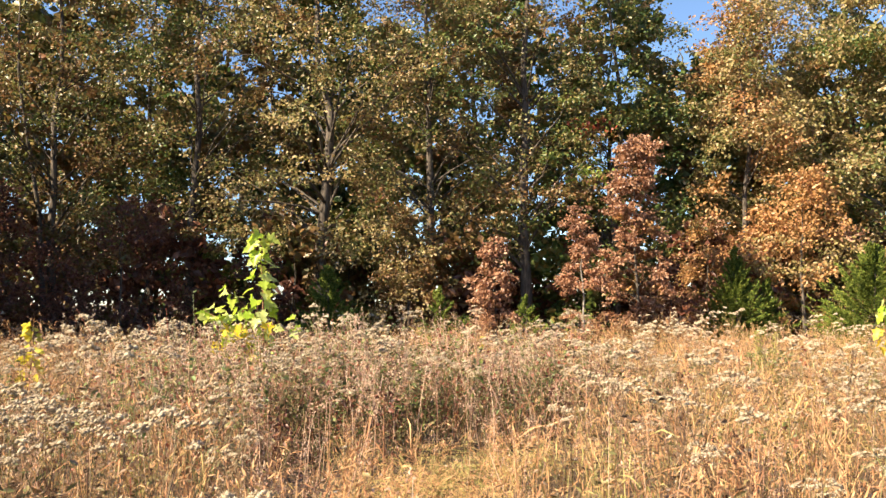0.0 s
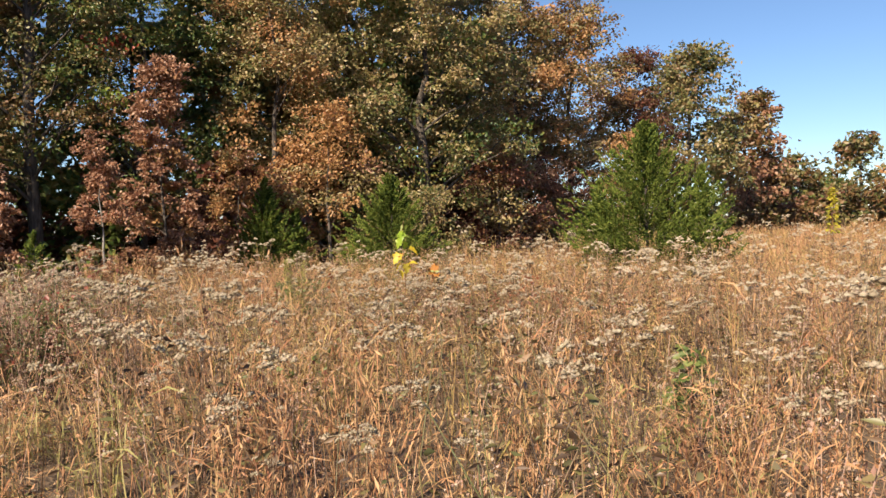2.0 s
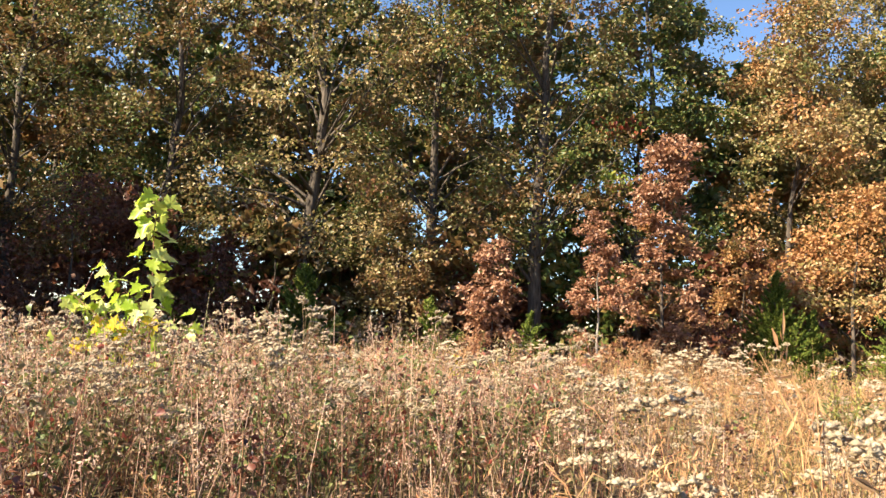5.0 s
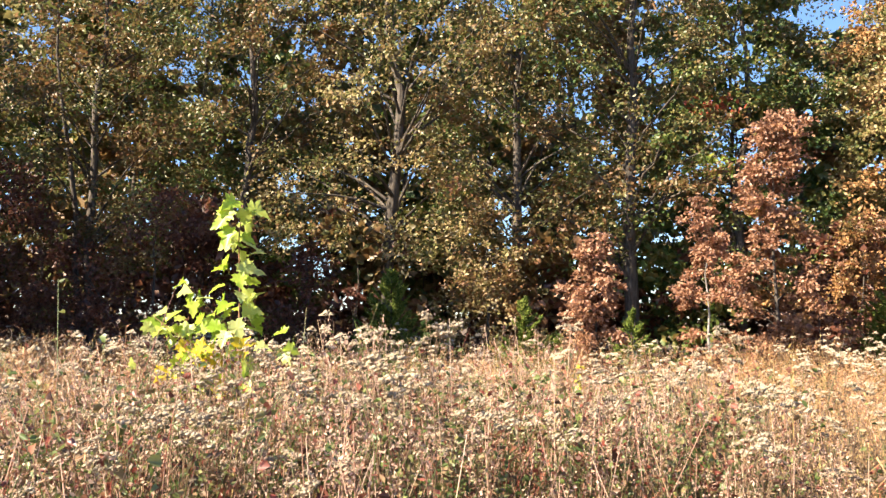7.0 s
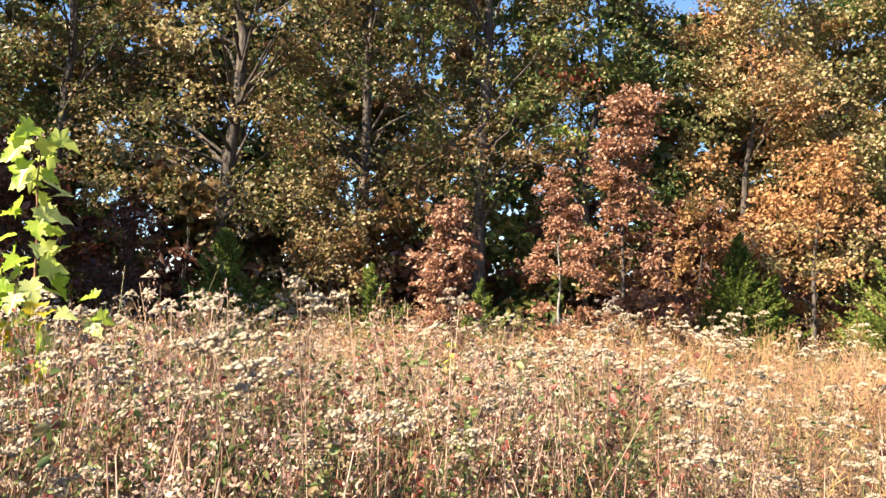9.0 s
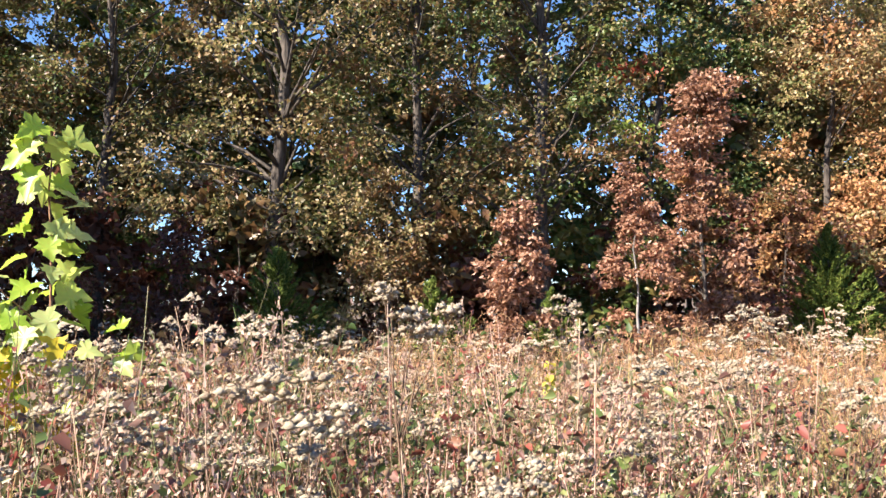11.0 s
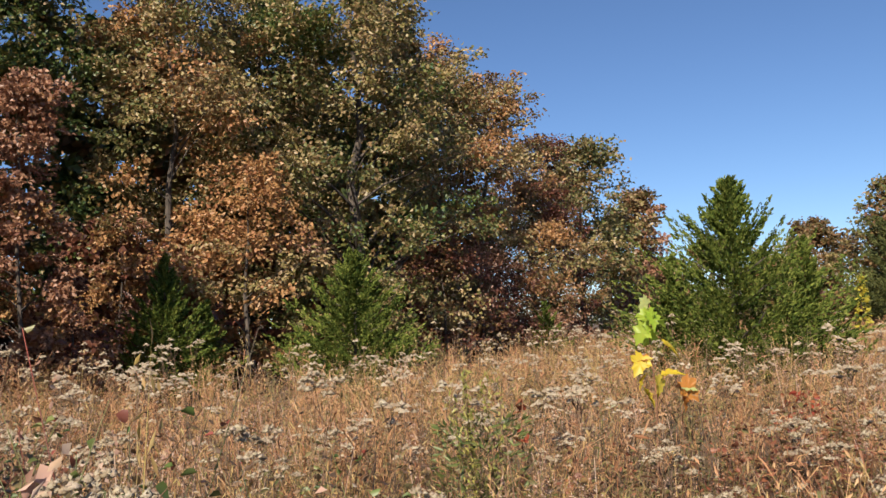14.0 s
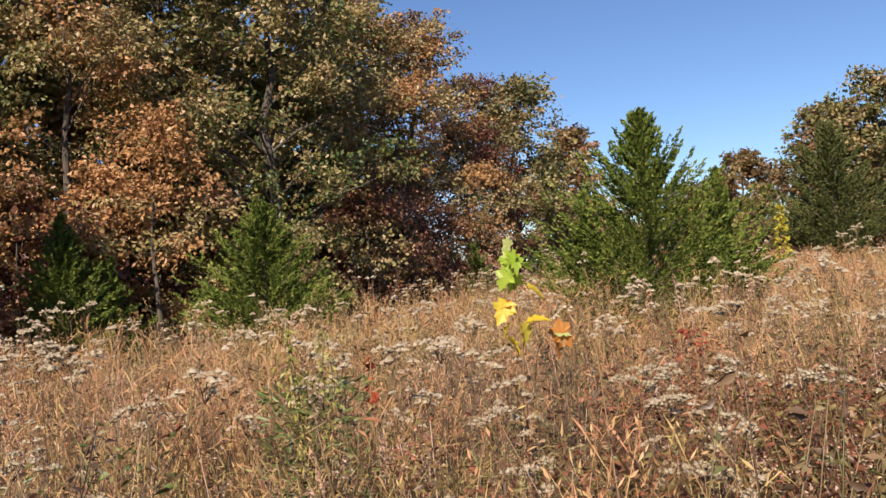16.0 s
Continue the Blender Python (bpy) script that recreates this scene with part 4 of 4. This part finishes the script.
def field_fluff():
    rng = np.random.default_rng(85)
    shapes = [plume(rng, rng.uniform(0.7, 0.85), 72, rng.uniform(0.10, 0.17)) for _ in range(6)]
    pieces = []
    for near, far, dense, big in ((0.3, 7, 21.0, 1.0), (7, 13, 6.0, 1.4), (13, 22, 1.6, 1.6)):
        x, y = scatter(rng, dense, near, far)
        where = 0.17 + 0.32 * patches(x, y, 3.0, 41) + 0.85 * mound(x, y) - 0.05 * briar_patch(x, y)
        keep = rng.uniform(0, 1, len(x)) < where
        x, y = x[keep], y[keep]
        pieces.append(spread(shapes, x, y, rng.uniform(0.8, 1.25, len(x)) * big * (1 + 0.25 * mound(x, y)), rng, rng.uniform(0.75, 1.18, len(x)) * (1 + 0.3 * mound(x, y))))
    tagged(new("dry_aster_plumes", mesh_np("dry_aster_plumes", *joined(pieces), MAT["blush"])), "dry pinkish-brown aster plumes gone to fluff", "wildflowers", kind="stuff")


field_fluff()


def boneset_share(x, y):
    """Boneset grows in drifts: thickest on the way towards the saplings, thin in the russet grass."""
    drift = patches(x, y, 2.4, 21)
    hill = np.exp(-((x + 0.4) / 3.0) ** 2 - ((y - 9.8) / 2.4) ** 2)
    return np.clip(1.3 * (0.09 + 0.42 * drift ** 2 + 0.17 * hill) * (0.35 + 1.1 * patches(x, y, 0.8, 22) ** 1.5), 0, 1)


def field_boneset():
    rng = np.random.default_rng(90)
    models = [boneset(900 + n, t, h, r) for n, (t, h, r) in enumerate([(0.90, 6, 0.11), (0.95, 8, 0.14), (0.82, 5, 0.09), (0.96, 7, 0.12), (0.86, 9, 0.15), (0.92, 4, 0.075)])]
    x, y = scatter(rng, 15.0, 0.95, 7.0)
    keep = rng.uniform(0, 1, len(x)) < boneset_share(x, y)
    x, y = x[keep], y[keep]
    order = np.argsort(off_track(x, y) + 4.0 * (y < 2.0))
    near, rest = order[:290], order[290:]
    spots = [(-0.28, 8.64, 1.43), (0.42, 10.79, 1.42), (1.65, 11.7, 1.34), (1.85, 11.9, 1.28), (-1.5, 9.6, 1.2), (2.75, 10.9, 1.15)]
    for n, k in enumerate([*near]):
        px, py = float(x[k]), float(y[k])
        s = float(rng.uniform(0.7, 1.1) * np.clip(0.7 + 0.16 * off_track(x[k], y[k]), 0.75, 1.0) * hummocks(x[k], y[k]) * 1.04)
        wide = 1.0 + 0.15 * float(lushness(x[k], y[k]))
        m = models[n % len(models)]
        at = pose(px, py, float(rise(px, py)), rng.normal(0, 4), rng.normal(0, 4), rng.uniform(0, 360)) @ Matrix.Diagonal((s * wide, s * wide, s, 1))
        if n < len(models):
            m.matrix_basis = at
        else:
            c = copy_thing(m, pose(0, 0, 0))
            c.matrix_basis = at
    for n, (px, py, top) in enumerate(spots):
        c = boneset(950 + n, top, (8, 6, 6, 6, 7, 6)[n], 0.09, 0.84)
        c.matrix_basis = pose(px, py, float(rise(px, py)), 0, 0, 60 * n)
        tagged(c, "tall boneset plant with fluffy cream heads above the meadow")
    # the rest, too many to count
    flowers, stems = [], []
    shapes = []
    for n in range(6):
        ends = head_places(rng, int(rng.integers(3, 8)), rng.uniform(0.80, 0.95), rng.uniform(0.08, 0.15))
        shapes.append((joined([(lambda u: (u[0] + e, u[1]))(umbel(rng, rng.uniform(0.055, 0.09), 5, 0.0205, 5, 0.018, False)) for e in ends]), joined([tube(bent(rng, (0, 0, 0), (0, 0, 0.72), 3, 0.05), [0.004, 0.0035, 0.003], 3)] + [tube(np.stack([np.array((0, 0, 0.7)), e]), [0.0028, 0.0018], 3) for e in ends])))
    bands = [(x[rest], y[rest], 1.0)]
    for a, b, dense in ((7, 13, 10.0), (13, 26, 4.0), (26, 45, 0.3)):
        bx, by = scatter(rng, dense, a, b)
        keep = rng.uniform(0, 1, len(bx)) < boneset_share(bx, by)
        bands.append((bx[keep], by[keep], {13: 1.0, 26: 1.15}.get(b, 1.6)))
    for bx, by, big in bands:
        which = rng.integers(0, 6, len(bx))
        s = rng.uniform(0.66, 1.12, len(bx)) * big * (1 + 0.14 * lushness(bx, by))
        for k in range(6):
            own = which == k
            if not own.any():
                continue
            seed = int(rng.integers(1e9))
            wide = s[own] * (1.0 + 0.2 * lushness(bx[own], by[own]))
            flowers.append(spread([shapes[k][0]], bx[own], by[own], wide, np.random.default_rng(seed), s[own]))
            stems.append(spread([shapes[k][1]], bx[own], by[own], wide, np.random.default_rng(seed), s[own]))
    tagged(new("boneset_drift_flowers", mesh_np("boneset_drift_flowers", *joined(flowers), MAT["fluff"])), "drifts of cream boneset seed heads across the meadow", "wildflowers", kind="stuff")
    tagged(new("boneset_drift_stems", mesh_np("boneset_drift_stems", *joined(stems), MAT["stem"])), "thin brown stems of the boneset drifts", "wildflowers", kind="stuff")


field_boneset()


# ---------------------------------------------------------------- saplings
def maple_blade(seed, size=1.0):
    """A broad leaf with five toothed lobes, cupped and curled, its stalk end at the origin."""
    rng = np.random.default_rng(seed)
    outline = [(0.0, 0.0), (0.14, -0.11), (0.24, -0.05), (0.40, -0.06), (0.34, 0.07), (0.30, 0.14), (0.42, 0.19), (0.56, 0.34), (0.44, 0.36), (0.40, 0.46), (0.27, 0.46), (0.24, 0.60), (0.28, 0.70), (0.15, 0.74), (0.0, 0.98)]
    pts = outline + [(-a, b) for a, b in outline[-2:0:-1]]
    pts = np.array(pts) * rng.uniform(0.92, 1.08, (len(pts), 2))
    cup, curl = rng.uniform(0.15, 0.55), rng.uniform(-0.6, -0.15)
    z = cup * np.abs(pts[:, 0]) + curl * pts[:, 1] ** 2 * 0.6 + rng.normal(0, 0.03, len(pts))
    v = np.column_stack([pts, z])
    mid = np.array([[0.0, 0.36, curl * 0.08 - 0.02]])
    n = len(v)
    f = [(n, k, (k + 1) % n) for k in range(n)]
    return np.concatenate([v, mid]) * size, np.array(f)


BLADES = [maple_blade(400 + n) for n in range(5)]
BLADE_MESH = {m: [mesh_np("leaf", v, f, MAT[m]) for v, f in BLADES] for m in ("syc", "yellow", "leaf_orange")}


def hang_leaf(root, rng, at, out, size, mat, name="leaf", label=""):
    """One broad leaf on its twig: the blade droops outward."""
    ob = part(name, BLADE_MESH[mat][int(rng.integers(0, 5))], root, label)
    out = Vector(out).normalized()
    face = (Vector((rng.normal(-0.15, 0.7), rng.normal(-0.35, 0.7), 0.75)) + out * rng.uniform(0.0, 0.8)).normalized()
    y = out - face * out.dot(face)
    y.normalize()
    x = y.cross(face)
    turn = Matrix((x, y, face)).transposed().to_4x4()
    ob.matrix_basis = Matrix.Translation(at) @ turn @ Matrix.Diagonal((size, size, size, 1))
    return ob


def sycamore_sapling():
    rng = np.random.default_rng(410)
    root = thing("sycamore_sapling", -2.15, 11.14, "leafy sycamore sapling with bright green lobed leaves", "sapling")
    lines = [bent(rng, (0, 0, -0.05), (-0.02, 0, 2.33), 8, 0.02)]
    part("stem", mesh_np("stem", *tube(lines[0], np.linspace(0.013, 0.004, 8), 6), MAT["twig_red"], True), root)
    ends = [(-0.75, 0.05, 1.42, 0.7), (-0.55, -0.1, 1.36, 0.6), (-0.35, 0.1, 1.5, 0.8), (0.42, 0.0, 1.22, 0.75), (-0.6, -0.2, 1.0, 0.45), (-0.3, -0.1, 1.15, 0.6), (-0.5, 0, 1.68, 1.2)]
    for ex, ey, ez, z0 in ends:
        line = bent(rng, (0, 0, z0), (ex, ey, ez), 5, 0.05, 0.05)
        lines.append(line)
        part("twig", mesh_np("twig", *tube(line, np.linspace(0.006, 0.0025, 5), 5), MAT["twig_red"], True), root)
    for k in range(58):
        z = 0.72 + 1.60 * (k / 57)
        a = k * 2.4 + rng.normal(0, 0.4)
        reach = 0.03 + 0.16 * rng.uniform() * (1.25 - z / 2.8)
        at = Vector((math.cos(a) * reach - 0.02 * z, math.sin(a) * reach, z))
        tone = "yellow" if (z < 1.25 and rng.uniform() < 0.35) else "syc"
        hang_leaf(root, rng, at, (math.cos(a), math.sin(a), rng.uniform(-0.5, 0.15)), rng.uniform(0.12, 0.19), tone)
    for n, line in enumerate(lines[1:]):
        for _ in range((14, 13, 14, 4, 13, 15, 4)[n]):
            u = rng.uniform(0.5, 1)
            at = [float(np.interp(u * 4, range(5), line[:, i]) + rng.normal(0, 0.07)) for i in range(3)]
            a = rng.uniform(0, 6.28)
            tone = "yellow" if (at[2] < 1.2 and rng.uniform() < 0.3) else "syc"
            hang_leaf(root, rng, at, (math.cos(a), math.sin(a), rng.uniform(-0.5, 0.1)), rng.uniform(0.10, 0.16), tone)


sycamore_sapling()


def yellow_sapling():
    rng = np.random.default_rng(420)
    root = thing("yellow_sapling", 5.42, 11.18, "thin sapling with a few yellow and lime leaves", "sapling")
    part("stem", mesh_np("stem", *tube(bent(rng, (0, 0, -0.05), (0.0, 0, 1.5), 6, 0.02), np.linspace(0.008, 0.003, 6), 5), MAT["twig_red"], True), root)
    spots = [(0.0, 0.02, 1.45, 0.13, "syc"), (-0.06, -0.04, 1.36, 0.14, "syc"), (-0.02, 0, 1.38, 0.17, "syc"), (0.03, 0, 1.32, 0.18, "syc"), (-0.05, 0.02, 1.28, 0.16, "syc"), (0.06, 0.03, 1.25, 0.14, "syc"), (0.10, -0.08, 1.17, 0.15, "yellow"),
             (-0.08, 0.06, 1.08, 0.17, "yellow"), (-0.02, 0.04, 1.07, 0.13, "leaf_orange"), (-0.07, 0.05, 0.93, 0.12, "yellow"), (0.02, -0.03, 0.92, 0.16, "yellow"), (0.07, -0.06, 0.93, 0.15, "yellow"), (-0.08, 0.07, 0.82, 0.14, "yellow")]
    for x, y, z, s, m in spots:
        x, y, z = x * 0.6, y * 0.6, z + 0.03 + 0.2 * max(0.0, 1.15 - z)
        a = math.atan2(y, x) + rng.normal(0, 0.5)
        hang_leaf(root, rng, (x, y, z), (math.cos(a), math.sin(a), -0.9), s * 0.85, m)
    side = thing("orange_leaved_sprout", 5.86, 11.27, "short sprout with one orange leaf", "sapling")
    part("stem", mesh_np("stem", *tube(bent(rng, (0, 0, -0.05), (0, 0, 0.95), 5, 0.02), np.linspace(0.006, 0.003, 5), 5), MAT["twig_red"], True), side)
    for z, s, m in ((0.93, 0.17, "leaf_orange"), (0.85, 0.12, "leaf_orange"), (0.9, 0.11, "syc")):
        hang_leaf(side, rng, (0, 0, z), (rng.normal(), rng.normal(), -0.8), s, m)


yellow_sapling()


def small_sapling(x, y, tall, wide, count, mat, label, seed, low=0.4, size=0.09):
    rng = np.random.default_rng(seed)
    root = thing("young_sapling", x, y, label, "sapling")
    line = bent(rng, (0, 0, -0.05), (0, 0, tall), 6, 0.03)
    part("stem", mesh_np("stem", *tube(line, np.linspace(0.012, 0.003, 6), 5), MAT["twig_red"], True), root)
    z = rng.uniform(low, 1.0, count) * tall
    a = rng.uniform(0, 6.28, count)
    r = wide * (1.1 - 0.8 * z / tall) * np.sqrt(rng.uniform(0, 1, count))
    p = np.stack([r * np.cos(a), r * np.sin(a), z], 1)
    w = np.stack([np.cos(a), np.sin(a), rng.uniform(-0.8, 0.2, count)], 1)
    part("foliage", mesh_np("foliage", *lobed(rng, p, w, rng.uniform(0.7, 1.3, count) * size), MAT[mat]), root)


small_sapling(21.1, 16.23, 2.05, 0.28, 160, "yellow_many", "yellow-leaved sapling far off in the dry grass", 431, size=0.11)
small_sapling(-3.9, 8.9, 1.25, 0.22, 60, "yellow_many", "small yellow-leaved sapling among white flowers", 432, size=0.09)
small_sapling(0.55, 12.2, 1.02, 0.10, 18, "yellow_many", "small sprout with yellow leaves in the meadow", 433, 0.75, 0.06)
small_sapling(4.54, 11.5, 0.92, 0.10, 14, "red", "small sprout with bright red leaves", 434, 0.75, 0.055)
small_sapling(7.4, 11.2, 0.7, 0.5, 90, "red", "low sumac sprout with red leaves", 437, 0.5, 0.05)
small_sapling(4.05, 5.05, 0.66, 0.26, 200, "sage", "dark leafy weed with dull green leaves", 438, 0.15, 0.055)
for _x, _y, _h, _s in ((-0.47, 7.95, 0.86, 451), (1.14, 9.1, 0.88, 452), (1.95, 11.0, 0.9, 453), (-1.2, 7.2, 0.7, 454), (2.6, 9.9, 0.85, 455), (1.9, 6.2, 0.75, 456)):
    small_sapling(_x, _y, _h * 0.88, 0.2, 44, "maroon", "dead weed with curled dark maroon leaves", _s, 0.2, 0.05)


def green_weed(x, y, seed):
    """A leafy green weed with yellow-green spikes rising out of it."""
    rng = np.random.default_rng(seed)
    root = thing("goldenrod_clump", x, y, "green leafy goldenrod clump with pale yellow-green spikes", "wildflower")
    n = 800
    a, r = rng.uniform(0, 6.28, n), 0.27 * np.sqrt(rng.uniform(0, 1, n))
    p = np.stack([r * np.cos(a), r * np.sin(a), rng.uniform(0.08, 0.88, n)], 1)
    w = np.stack([np.cos(a), np.sin(a), rng.uniform(-0.5, 0.5, n)], 1) + rng.normal(0, 0.4, (n, 3))
    s = rng.uniform(0.035, 0.075, n)
    part("leaves", mesh_np("leaves", *kites(rng, p, w + (0, 0, 0.5), s, s * 0.26, 0.3), MAT["sage"]), root)
    for _ in range(10):
        b, h = rng.uniform(0, 6.28), rng.uniform(0.88, 1.12)
        line = bent(rng, (0, 0, 0), (0.16 * math.cos(b), 0.16 * math.sin(b), h), 5, 0.04)
        part("stalk", mesh_np("stalk", *tube(line, np.linspace(0.004, 0.002, 5), 4), MAT["stem"]), root)
        u = rng.uniform(0.4, 1, 70)
        q = np.stack([np.interp(u * 4, range(5), line[:, i]) for i in range(3)], 1)
        part("spike", mesh_np("spike", *kites(rng, q + rng.normal(0, 0.012, q.shape), rng.normal(0, 0.6, q.shape) + (0, 0, 0.7), rng.uniform(0.02, 0.05, 70), 0.012), MAT["goldrod"]), root)


green_weed(4.03, 11.3, 440)
